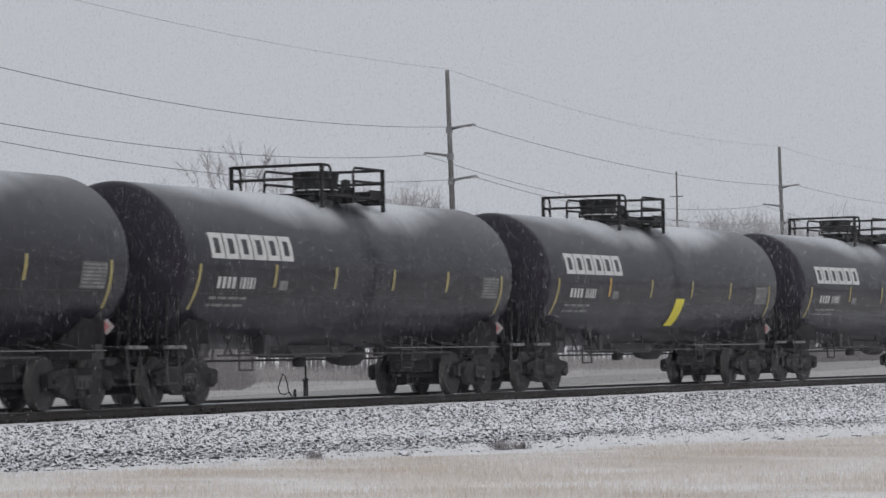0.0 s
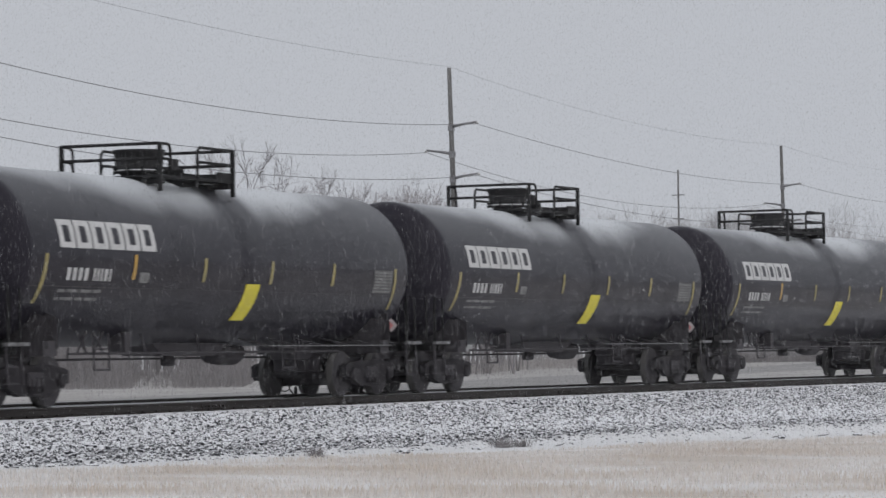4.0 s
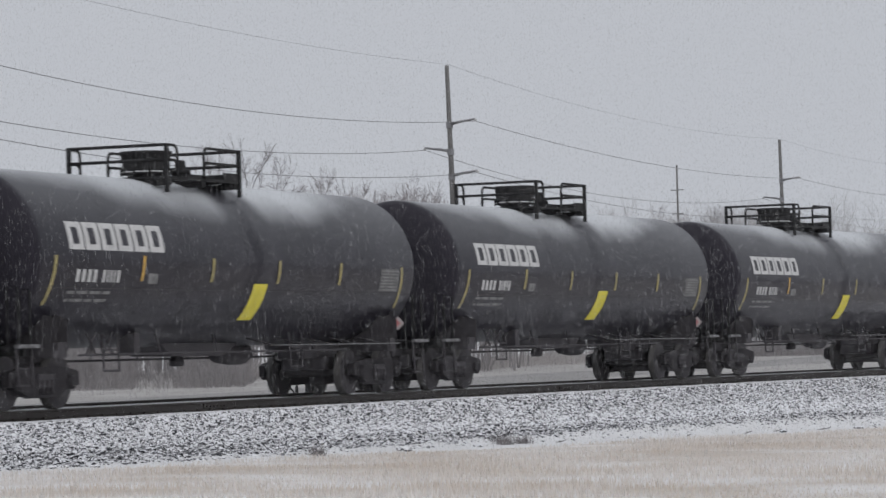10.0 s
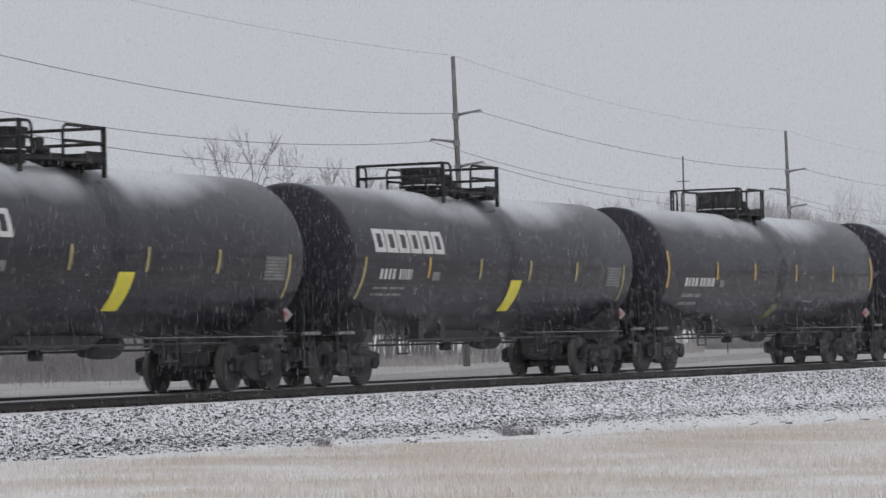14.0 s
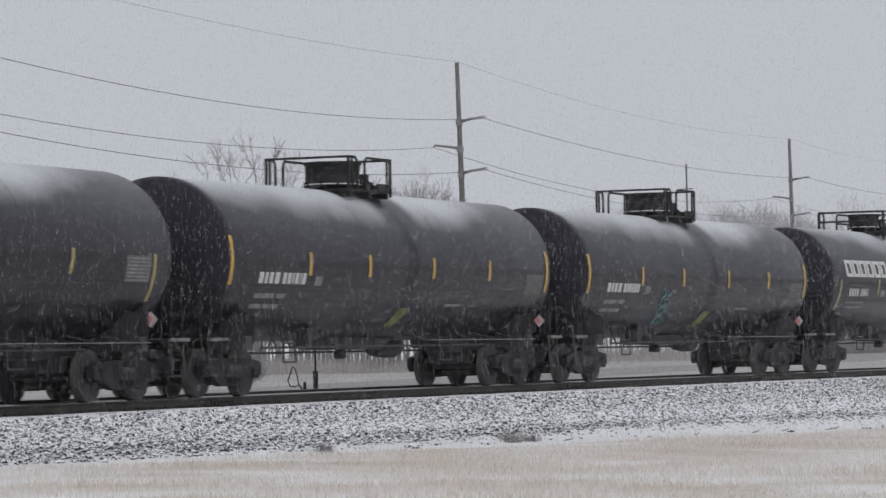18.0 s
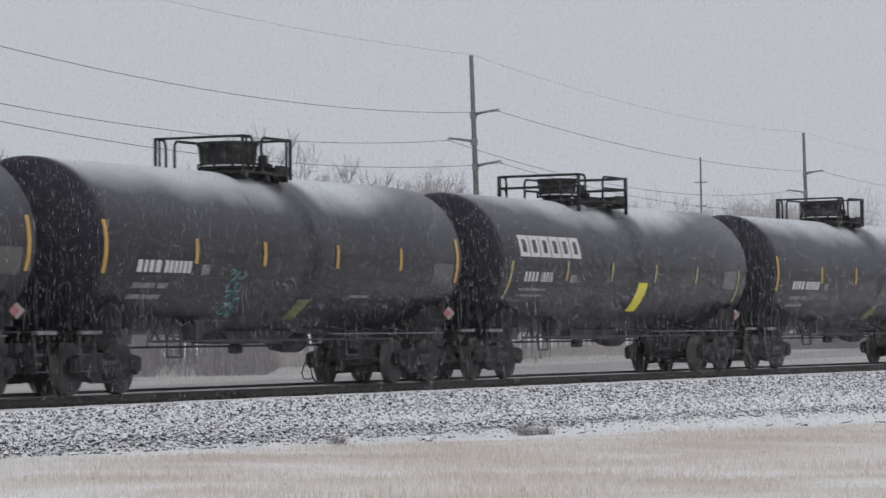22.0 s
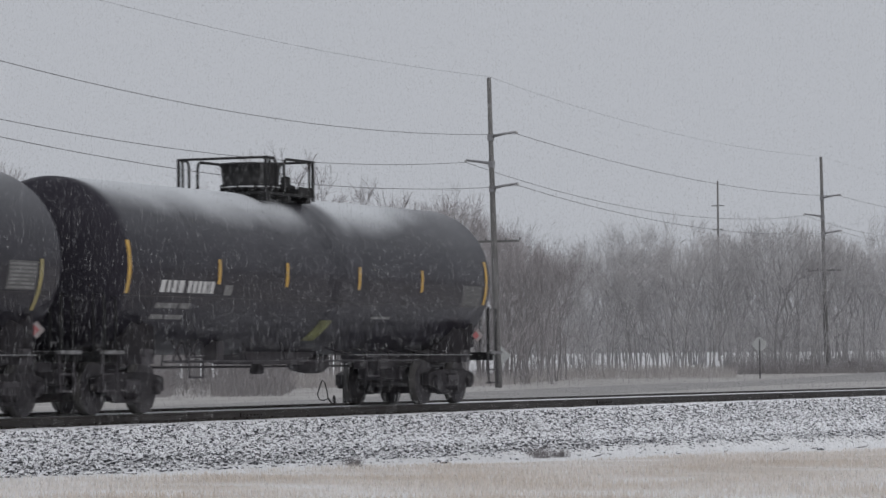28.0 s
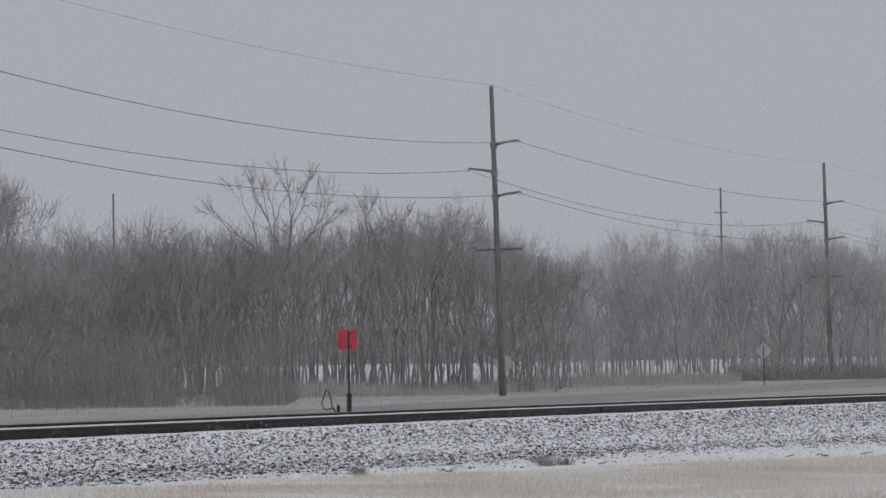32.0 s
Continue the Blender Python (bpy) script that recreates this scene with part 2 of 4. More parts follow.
# the most distant twigs: haze is painted in as a paler base colour
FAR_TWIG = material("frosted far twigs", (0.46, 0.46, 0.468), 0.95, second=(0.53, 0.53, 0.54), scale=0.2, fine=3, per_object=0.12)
BRUSH = material("dry brush", (0.2, 0.187, 0.19), 0.95, second=(0.275, 0.26, 0.264), scale=0.5, fine=5)
WEEDS = material("pale dead weeds", (0.34, 0.318, 0.31), 0.95, second=(0.43, 0.41, 0.405), scale=0.5, fine=5)
RED = material("red marker plate", (0.5, 0.03, 0.05), 0.5, second=(0.4, 0.03, 0.045), scale=6)
BLACK_POST = material("black post", (0.015, 0.015, 0.016), 0.6)
SIGN_BACK = material("aluminium sign back", (0.45, 0.46, 0.46), 0.45, metal=0.3, second=(0.36, 0.37, 0.37), scale=4)
# bark and twigs of the farther wood, lightened to carry painted haze
HAZED_BARK = material("frosted bark", (0.29, 0.284, 0.29), 0.95, second=(0.35, 0.344, 0.35), scale=0.8, fine=9, per_object=0.15)
HAZED_TWIG = material("heavily rimed twigs", (0.38, 0.372, 0.38), 0.95, second=(0.44, 0.432, 0.44), scale=0.4, fine=4, per_object=0.15)
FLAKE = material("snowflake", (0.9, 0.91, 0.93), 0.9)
HAZE_FLAKE = material("snowflake clump", (0.86, 0.87, 0.9), 0.9)
# part of the light passes each flake; the larger ones stand in for haze
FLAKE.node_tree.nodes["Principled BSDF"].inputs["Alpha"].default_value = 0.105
HAZE_FLAKE.node_tree.nodes["Principled BSDF"].inputs["Alpha"].default_value = 0.08


# ---- mesh helpers ----
def part(name, bm, mat, parent, label=""):
    me = bpy.data.meshes.new(name)
    bm.to_mesh(me)
    bm.free()
    for m in (mat if isinstance(mat, (list, tuple)) else [mat]):
        me.materials.append(m)
    ob = new(name, me)
    ob.parent = parent
    return tagged(ob, label) if label else ob


def thing(name, bm, mat, label, category, group="", kind=""):
    return tagged(part(name, bm, mat, None), label, category, group, kind)


def root(name, m, label, category, group=""):
    ob = new(name)
    ob.matrix_world = m
    return tagged(ob, label, category, group)


def box(bm, x0, x1, y0, y1, z0, z1, m=None, mat=0):
    c = [bm.verts.new((m @ Vector(v)) if m else v) for v in
         ((x0, y0, z0), (x1, y0, z0), (x1, y1, z0), (x0, y1, z0), (x0, y0, z1), (x1, y0, z1), (x1, y1, z1), (x0, y1, z1))]
    for f in ((3, 2, 1, 0), (4, 5, 6, 7), (0, 1, 5, 4), (1, 2, 6, 5), (2, 3, 7, 6), (3, 0, 4, 7)):
        bm.faces.new([c[i] for i in f]).material_index = mat
    return c


def tube(bm, points, radius, sides=6, mat=0, caps=True):
    """A round bar along points; radius may be a list."""
    pts = [Vector(p) for p in points]
    rad = radius if isinstance(radius, (list, tuple)) else [radius] * len(pts)
    rings, side = [], None
    for i, p in enumerate(pts):
        d = (pts[min(i + 1, len(pts) - 1)] - pts[max(i - 1, 0)]).normalized()
        a = side - d * side.dot(d) if side is not None else d.orthogonal()
        if a.length < 1e-6:
            a = d.orthogonal()
        side = a.normalized()
        b = d.cross(side)
        rings.append([bm.verts.new(p + (side * math.cos(t) + b * math.sin(t)) * rad[i]) for t in [math.tau * k / sides for k in range(sides)]])
    for r, q in zip(rings, rings[1:]):
        for k in range(sides):
            f = bm.faces.new((r[k], r[(k + 1) % sides], q[(k + 1) % sides], q[k]))
            f.material_index, f.smooth = mat, sides > 6
    if caps:
        bm.faces.new(rings[0][::-1]).material_index = mat
        bm.faces.new(rings[-1]).material_index = mat


def lathe(bm, profile, axis, centre, sides=32, smooth=True, mat=0):
    """Turns a profile of (along, radius) round an axis 'x', 'y' or 'z' through centre."""
    rings = []
    for a, r in profile:
        ring = []
        for k in range(sides):
            c, s = r * math.cos(math.tau * k / sides), r * math.sin(math.tau * k / sides)
            v = {"x": (a, c, s), "y": (s, a, c), "z": (c, s, a)}[axis]
            ring.append(bm.verts.new(Vector(v) + Vector(centre)))
        rings.append(ring)
    for p, q in zip(rings, rings[1:]):
        for k in range(sides):
            f = bm.faces.new((p[k], p[(k + 1) % sides], q[(k + 1) % sides], q[k]))
            f.smooth, f.material_index = smooth, mat
    bm.faces.new(rings[0][::-1]).material_index = mat
    bm.faces.new(rings[-1]).material_index = mat


def soften(bm, width=0.01, segments=2):
    bmesh.ops.bevel(bm, geom=list(bm.edges), offset=width, segments=segments, affect="EDGES", clamp_overlap=True)
    return bm


def track(s, lateral=0.0, z=0.0):
    """A point beside the track's centre line at x of about s, and the heading there in degrees."""
    d, ease = s - ORIGIN, EASE * max(0.0, 60.0 - s)
    turn = CURVE * d - 2 * ease
    return (ORIGIN + d - CURVE * CURVE * d ** 3 / 6 - lateral * math.sin(turn), CURVE * d * d / 2 + ease * max(0.0, 60.0 - s) + lateral * math.cos(turn), z), math.degrees(turn)


def fade(v, a, b):
    t = min(1.0, max(0.0, (v - a) / (b - a)))
    return t * t * (3 - 2 * t)


def field_level(x):
    """Height of the field at the foot of the ballast, falling away along the track."""
    return -0.86 - 0.0135 * (min(max(x, 20.0), 110.0) - 44.0)


def foot(x):
    """How far the foot of the ballast lies from the track's centre."""
    return 1.75 + (-field_level(x) - 0.22) * 1.85


def beyond(x, y):
    """Height of the land beyond the track."""
    d = math.hypot(x, y + 30)
    return -0.42 + 0.25 * fade(d, 95, 170) + 0.35 * fade(d, 175, 230) + 1.7 * fade(d, 262, 300)


# ---- the land ----
def build_ground():
    xs = sorted({*range(-40, 150, 2), *range(150, 420, 10), *range(-400, -40, 40), *range(420, 3000, 300), 3000, -1500, -3000})
    lats = sorted({*[v * 0.5 for v in range(-80, 0)], *range(0, 60, 3), *range(60, 420, 12), *range(-400, -40, 40), 500, 800, 1500, 3000, -800, -1500, -3000})
    bm = bmesh.new()
    rows = []
    for x in xs:
        row = []
        for v in lats:
            line = CURVE * (min(max(x, -40), 160) - ORIGIN) ** 2 / 2
            y = line + v
            edge = foot(x)
            if v < 0:
                z = field_level(x) - 0.03 - 0.5 * fade(v, -edge + 0.3, -edge + 1.2)
                z += 0.05 * noise.noise((x * 0.15, y * 0.15, 0)) * fade(-v, edge + 0.5, edge + 4)
            else:
                z = beyond(x, y) - 0.6 * fade(v, 2.0, 0.5)
            row.append(bm.verts.new((x, y, z)))
        rows.append(row)
    for i in range(len(xs) - 1):
        for j in range(len(lats) - 1):
            f = bm.faces.new((rows[i][j], rows[i + 1][j], rows[i + 1][j + 1], rows[i][j + 1]))
            far = math.hypot(xs[i], rows[i][j].co.y + 30) > 238
            f.material_index, f.smooth = (0 if lats[j] < 0 else 2 if far else 1), True
    thing("ground", bm, [FIELD, GROUND, SNOW], "pale dry grass field and snow-covered ground", "ground", kind="structure")


def strip(points_at, xs, mat, name, label, category, kind="structure"):
    """A sheet along x through the (y, z) points that points_at(x) gives."""
    bm = bmesh.new()
    rows = [[bm.verts.new(p) for p in points_at(x)] for x in xs]
    for a, b in zip(rows, rows[1:]):
        for k in range(len(a) - 1):
            bm.faces.new((a[k], b[k], b[k + 1], a[k + 1])).smooth = True
    return thing(name, bm, mat, label, category, kind=kind)


def bed_profile(s):
    f, g = foot(s), field_level(s)
    out = []
    for lat, z in ((-f - 0.5, g - 0.25), (-f, g), (-(f + 1.75) / 2, (g - 0.22) / 2 + 0.03), (-1.75, -0.22), (-1.3, -0.17), (0.0, -0.18), (1.3, -0.17), (1.75, -0.22), (2.4, -0.45), (3.4, -0.75)):
        out.append(Vector(track(s, lat, z)[0]) + Vector((0, 0, -0.012 + 0.012 * noise.noise((s * 1.3, lat * 2, 5)))))
    return out


def build_bed():
    strip(bed_profile, [v * 0.5 for v in range(-60, 420)], BED, "ballast_bed", "grey crushed-stone ballast bed dusted with snow", "track bed")


def verge_profile(s):
    f, g = foot(s), field_level(s)
    w = 0.35 + 0.9 * fade(s, 52, 78) + 0.35 * noise.noise((s * 0.35, 3, 0)) + 0.18 * noise.noise((s * 1.7, 9, 0))
    w = max(w, 0.12)
    up = 0.2 + 0.55 * fade(s, 54, 80) + 0.25 * noise.noise((s * 0.9, 1, 4))
    return [track(s, -f + up, g + up * 0.535 - 0.015)[0], track(s, -f + up * 0.5, g + up * 0.27 + 0.045)[0], track(s, -f - 0.1, g + 0.03)[0], track(s, -f - w * 0.6, g + 0.02)[0], track(s, -f - w, g - 0.01)[0], track(s, -f - w - 0.12, g - 0.09)[0]]


def build_stones():
    """Crushed stone over the near shoulder and slope, one low block each."""
    rng = np.random.default_rng(4)
    count = 84000
    s = 38 + 62 * rng.random(count) ** 1.25
    u = rng.random(count)
    loose = rng.random(count) < 0.05
    u = np.where(loose, rng.uniform(0.7, 0.985, count), u)
    base = np.array([(-1, -1, -1), (1, -1, -1), (1, 1, -1), (-1, 1, -1), (-.7, -.6, 1), (.6, -.7, 1), (.7, .6, 1), (-.6, .7, 1)], float)
    quads = np.array([(0, 1, 5, 4), (1, 2, 6, 5), (2, 3, 7, 6), (3, 0, 4, 7), (4, 5, 6, 7)])
    level = -0.86 - 0.0135 * (np.clip(s, 20.0, 110.0) - 44.0)
    edge = 1.75 + (-level - 0.22) * 1.85
    lat = -1.5 - u ** 1.15 * (edge - 1.4)
    k = np.clip((-lat - 1.75) / (edge - 1.75), 0, 1)
    d = s - ORIGIN
    turn = CURVE * d
    p = np.stack([ORIGIN + d - CURVE * CURVE * d ** 3 / 6 - lat * np.sin(turn), CURVE * d * d / 2 + lat * np.cos(turn), -0.21 + (level + 0.21) * k + 0.05 * loose], 1)
    size = (0.015 + 0.03 * rng.random(count) ** 2.2) * (1.08 - 0.35 * u)
    b = base[None] * (size[:, None] * np.array([1.5, 1.1, 0.6]))[:, None] * (0.7 + 0.6 * rng.random((count, 8, 1)))
    tilt, a = rng.uniform(-0.4, 0.4, count)[:, None], rng.normal(-1.0, 0.5, count)[:, None]
    x, y, z = b[..., 0], b[..., 1] * np.cos(tilt) - b[..., 2] * np.sin(tilt), b[..., 1] * np.sin(tilt) + b[..., 2] * np.cos(tilt)
    verts = (np.stack([x * np.cos(a) - y * np.sin(a), x * np.sin(a) + y * np.cos(a), z], -1) + p[:, None]).reshape(-1, 3)
    faces = (quads[None] + 8 * np.arange(count)[:, None, None]).reshape(-1, 4)
    me = bpy.data.meshes.new("ballast_stones")
    me.from_pydata(verts.tolist(), [], faces.tolist())
    me.materials.append(STONE)
    tagged(new("ballast_stones", me), "dark crushed ballast stones with snow between them", "ballast", kind="stuff")


def blades(name, count, place, height, width, mat, label, category, seed, droop=0.5):
    """Bent blades or stalks, two segments each, as one sheet of stuff."""
    rng = np.random.default_rng(seed)
    verts, faces = [], []
    for i in range(count):
        x, y, z, k = place(rng)
        h = height * k * rng.uniform(0.5, 1.2)
        a, b = rng.random() * 6.283, rng.random() * 6.283
        w = width * rng.uniform(0.6, 1.3)
        wx, wy = math.cos(a) * w / 2, math.sin(a) * w / 2
        dx, dy = math.cos(b) * h * droop * rng.random(), math.sin(b) * h * droop * rng.random()
        n = len(verts)
        verts += [(x - wx, y - wy, z - 0.02), (x + wx, y + wy, z - 0.02), (x + wx * .7 + dx * .35, y + wy * .7 + dy * .35, z + h * .55), (x - wx * .7 + dx * .35, y - wy * .7 + dy * .35, z + h * .55), (x + dx, y + dy, z + h * (1 - 0.25 * rng.random()))]
        faces += [(n, n + 1, n + 2, n + 3), (n + 3, n + 2, n + 4)]
    me = bpy.data.meshes.new(name)
    me.from_pydata(verts, [], faces)
    me.materials.append(mat)
    return tagged(new(name, me), label, category, kind="stuff")


def in_field(rng):
    s = rng.uniform(26, 100)
    d = 19 * rng.random()
    w = 0.25 + 0.8 * fade(s, 52, 78) + 0.35 * noise.noise((s * 0.35, 3, 0)) + 0.18 * noise.noise((s * 1.7, 9, 0))
    p = track(s, -foot(s) - max(w, 0.05) - d)[0]
    k = 0.55 + 0.6 * max(0.0, noise.noise((p[0] * 0.35, p[1] * 0.35, 2)) + 0.4)
    k *= 0.3 + 0.7 * fade(noise.noise((p[0] * 0.16, p[1] * 0.28, 6)), -0.35, 0.1)
    return p[0], p[1], field_level(s) - 0.03, k


CANT = 0.045                             # the outer rail of the curve lies higher


def infill_profile(s):
    return [track(s, v, z + 0.006 * noise.noise((s * 0.8, v * 3, 2)))[0] for v, z in ((-0.7, -0.12), (-0.66, -0.06), (0.0, -0.035), (0.66, -0.012), (0.7, -0.03))]


def build_rails():
    profile = [(-0.07, -0.17), (0.07, -0.17), (0.07, -0.155), (0.012, -0.135), (0.012, -0.045), (0.036, -0.035), (0.036, -0.006), (0.028, 0.0), (-0.028, 0.0), (-0.036, -0.006), (-0.036, -0.035), (-0.012, -0.045), (-0.012, -0.135), (-0.07, -0.155)]
    n = len(profile)
    for side in (-0.752, 0.752):
        r = root("rail", pose(0, 0, 0), "dark steel rail with a bright worn head", "rail", "rails of the track")
        for name, ks, mat in (("rail_base", [k for k in range(n) if k not in (6, 7, 8)], RAIL), ("rail_head", (6, 7, 8), RAIL_HEAD)):
            bm = bmesh.new()
            rows = [{k: bm.verts.new(track(s, side + profile[k][0], profile[k][1] + (CANT if side > 0 else 0.0))[0]) for k in sorted({i for a in ks for i in (a, (a + 1) % n)})} for s in range(-40, 301, 2)]
            for a, b in zip(rows, rows[1:]):
                for k in ks:
                    bm.faces.new((a[k], a[(k + 1) % n], b[(k + 1) % n], b[k]))
            part(name, bm, mat, r)
    # joint bars along the near rail
    for s in (44.2, 56.1, 74.0, 86.4):
        m, turn = track(s, -0.752, 0)
        bm = bmesh.new()
        for v in (-0.035, 0.018):
            box(bm, -0.45, 0.45, v - 0.003, v + 0.018, -0.13, -0.045)
        for k in range(6):
            tube(bm, [(-0.36 + k * 0.144, -0.07, -0.09), (-0.36 + k * 0.144, 0.07, -0.09)], 0.016, 6)
        ob = thing("joint_bar", bm, RAIL, "bolted steel joint bar on the rail web", "rail joint", "joint bars")
        ob.matrix_world = pose(*m, 0, 0, turn)


def build_ties():
    bm = bmesh.new()
    box(bm, -0.115, 0.115, -1.3, 1.3, -0.36, -0.172)
    soften(bm, 0.012, 1)
    first = thing("railroad_tie", bm, TIE, "creosoted wooden tie half buried in snowy ballast", "railroad tie", "ties under the rails")
    m, turn = track(34.0)
    first.matrix_world = pose(*m, 0, 0, turn)
    for k in range(1, 190):
        m, turn = track(34.0 + k * 0.52)
        copy_thing(first, pose(m[0], m[1], 0.004 * math.sin(k * 7.3), 0, 0, turn + 0.8 * math.sin(k * 3.1)))
    bm = bmesh.new()
    for k in range(190):
        m, turn = track(34.0 + k * 0.52)
        for side in (-0.752, 0.752):
            t = pose(*m, 0, 0, turn) @ pose(0, side, 0)
            box(bm, -0.09, 0.09, -0.17, 0.17, -0.176, -0.158, t)
            for a, b in ((-0.05, -0.09), (0.05, 0.09)):
                box(bm, a - 0.012, a + 0.012, b - 0.012, b + 0.012, -0.158, -0.125, t)
    tagged(part("tie_plates", bm, RAIL, None), "rusty tie plates and spikes under the rails", "tie plates", kind="stuff")


def road_y(x):
    return 31.3 + 0.103 * (x - 142.5)


def road_profile(x):
    y = road_y(x)
    return [(x, y + v, beyond(x, y + v) + k) for v, k in ((-12.2, -0.03), (-12, 0.05), (-8.5, 0.1), (-5, 0.05), (-4.8, -0.03))]


build_ground()
build_bed()
strip(verge_profile, [36 + v * 0.25 for v in range(280)], SNOW, "snow_verge", "settled snow along the foot of the ballast", "snow")
strip(road_profile, range(-20, 420, 4), ROAD, "road", "snow-dusted asphalt road beyond the track", "road")
strip(infill_profile, [34 + v * 0.5 for v in range(190)], SNOW, "packed_snow", "trodden snow packed between the rails", "snow")
build_rails()
build_ties()
build_stones()
blades("field_grass", 130000, in_field, 0.13, 0.011, BLADE, "short dry tan grass with snow between the tufts", "grass", 11)


# ---- poles and wires ----
def pole_thing(x, y, height, lean, label, arms, width=0.165):
    z = beyond(x, y)
    r = root("utility_pole", pose(x, y, z), label, "utility pole", "poles of the power line")
    tilt = math.tan(radians(lean))

    def at(h):
        return Vector((-0.411 * tilt * h, 0.912 * tilt * h, h))
    bm = bmesh.new()
    tube(bm, [at(h) for h in (-0.4, height * 0.3, height * 0.65, height)], [width, width * 0.9, width * 0.75, width * 0.58], 12)
    part("shaft", bm, POLE, r)
    tips = [tuple(at(height + 0.05))]
    for drop, side in arms:
        p = at(height - drop)
        bm = bmesh.new()
        tip = p + Vector((0.08 * side, -1.25 * side, 0.2))
        tube(bm, [p, p + Vector((0.03 * side, -0.5 * side, 0.1)), tip], [0.075, 0.06, 0.045], 8)
        box(bm, -0.12, 0.12, -0.12, 0.12, -0.18, 0.12, Matrix.Translation(p))
        arm = part("davit_arm", bm, GALVANISED, r)
        bm = bmesh.new()
        lathe(bm, [(-0.1, 0.03), (-0.07, 0.07), (-0.02, 0.07), (0.01, 0.03)], "z", tip, 10)
        part("insulator", bm, PORCELAIN, arm, "small pale clamp insulator")
        tips.append(tuple(tip + Vector((0, 0, -0.1))))
    # a thin distribution crossarm lower down
    p = at(height - 7.5)
    bm = bmesh.new()
    box(bm, -0.05, 0.05, -1.15, 1.15, -0.05, 0.05, Matrix.Translation(p + Vector((0.2, 0, 0))))
    for v in (-1.2, -0.5, 0.5, 1.2):
        lathe(bm, [(0.05, 0.03), (0.1, 0.05), (0.16, 0.03)], "z", p + Vector((0.2, v, 0)), 8)
    part("crossarm", bm, POLE, r)
    return [Vector(t) + Vector((x, y, z)) for t in tips]


ARMS = ((2.72, 1), (3.95, -1), (5.08, 1))
LINE = [(70.5, 23.9), (142.5, 31.3), (214.6, 38.7), (287.0, 46.1)]
TIPS = [pole_thing(x, y, h, lean, "tall weathered wooden power pole with three davit arms", ARMS)
        for (x, y), h, lean in zip(LINE, (14.2, 14.2, 14.25, 14.2), (0.6, 1.2, 0.9, 0.6))]


def wire(a, b, sag, radius=0.013, label="dark sagging power conductor"):
    bm = bmesh.new()
    pts = [a.lerp(b, k / 24) - Vector((0, 0, sag * 4 * (k / 24) * (1 - k / 24))) for k in range(25)]
    tube(bm, pts, radius, 5)
    thing("power_wire", bm, WIRE, label, "wire", "wires of the power line")


for a, b in zip(TIPS, TIPS[1:]):
    for k, (p, q) in enumerate(zip(a, b)):
        wire(p, q, ((0.75, 1.28, 1.28, 1.25) if a is TIPS[0] else (0.7, 0.65, 1.1, 0.9))[k], 0.006 if k == 0 else 0.013, "thin shield wire between the pole tops" if k == 0 else "dark sagging power conductor")


def spot(bearing, d):
    """A place d metres off, bearing degrees to the right of the middle of the view."""
    a = radians(24.263 - bearing)
    return d * math.cos(a), EYE[1] + d * math.sin(a)


def far_pole(bearing, d, height, arms):
    x, y = spot(bearing, d)
    r = root("distant_pole", pose(x, y, beyond(x, y)), "thin distant power pole above the woods", "utility pole", "distant poles")
    bm = bmesh.new()
    tube(bm, [(0, 0, -0.5), (0, 0, height)], [0.13, 0.08], 8)
    part("shaft", bm, POLE, r)
    for k, w in arms:
        bm = bmesh.new()
        box(bm, -0.05, 0.05, -w, w, height - k - 0.04, height - k + 0.04)
        part("crossarm", bm, POLE, r)


far_pole(4.73, 300, 15.1, ((2.2, 0.6), (4.3, 0.5)))
far_pole(-5.51, 300, 15.4, ((5.2, 0.6),))


# ---- bare trees ----
def segments_mesh(name, segs, mat, sides):
    verts, faces = [], []
    for p, q, r0, r1, _ in segs:
        d = (q - p) / (np.linalg.norm(q - p) + 1e-9)
        a = np.cross(d, [0.3, 0.9, 0.1])
        a /= np.linalg.norm(a) + 1e-9
        b = np.cross(d, a)
        n = len(verts)
        for base, r in ((p, r0), (q, r1)):
            for k in range(sides):
                t = math.tau * k / sides
                verts.append(tuple(base + (a * math.cos(t) + b * math.sin(t)) * r))
        if sides == 2:
            faces.append((n, n + 1, n + 3, n + 2))
            continue
        for k in range(sides):
            faces.append((n + k, n + (k + 1) % sides, n + sides + (k + 1) % sides, n + sides + k))
    me = bpy.data.meshes.new(name)
    me.from_pydata(verts, [], faces)
    me.materials.append(mat)
    return me


def limb(rng, p, d, length, radius, level, out, angle, rise):
    """A limb of three bits that forks at its end and sends fine shoots out along its side."""
    bits = 3 if level else 2
    for k in range(bits):
        d = d + rng.normal(0, 0.09 if level else 0.16, 3) + np.array([0, 0, rise])
        d = d / np.linalg.norm(d)
        q = p + d * length / bits
        out.append((p, q, radius * (1 - 0.3 * k / bits), radius * (1 - 0.3 * (k + 1) / bits), level))
        if 0 < level < 5 and k < bits - 1:
            for _ in range(2 if level < 3 else 1):
                limb(rng, q, turned(rng, d, rng.uniform(0.5, 1.0)), length * rng.uniform(0.35, 0.6), radius * 0.4, max(level - 3, 0), out, angle, rise)
        p = q
    if level:
        for _ in range(3 if rng.random() < 0.3 else 2):
            limb(rng, p, turned(rng, d, rng.uniform(*angle)), length * rng.uniform(0.66, 0.86), radius * 0.62, level - 1, out, angle, rise)


def turned(rng, d, angle):
    """The way d, tipped by an angle to a random side."""
    side = np.cross(d, rng.normal(0, 1, 3))
    side /= np.linalg.norm(side) + 1e-9
    return d * math.cos(angle) + side * math.sin(angle)


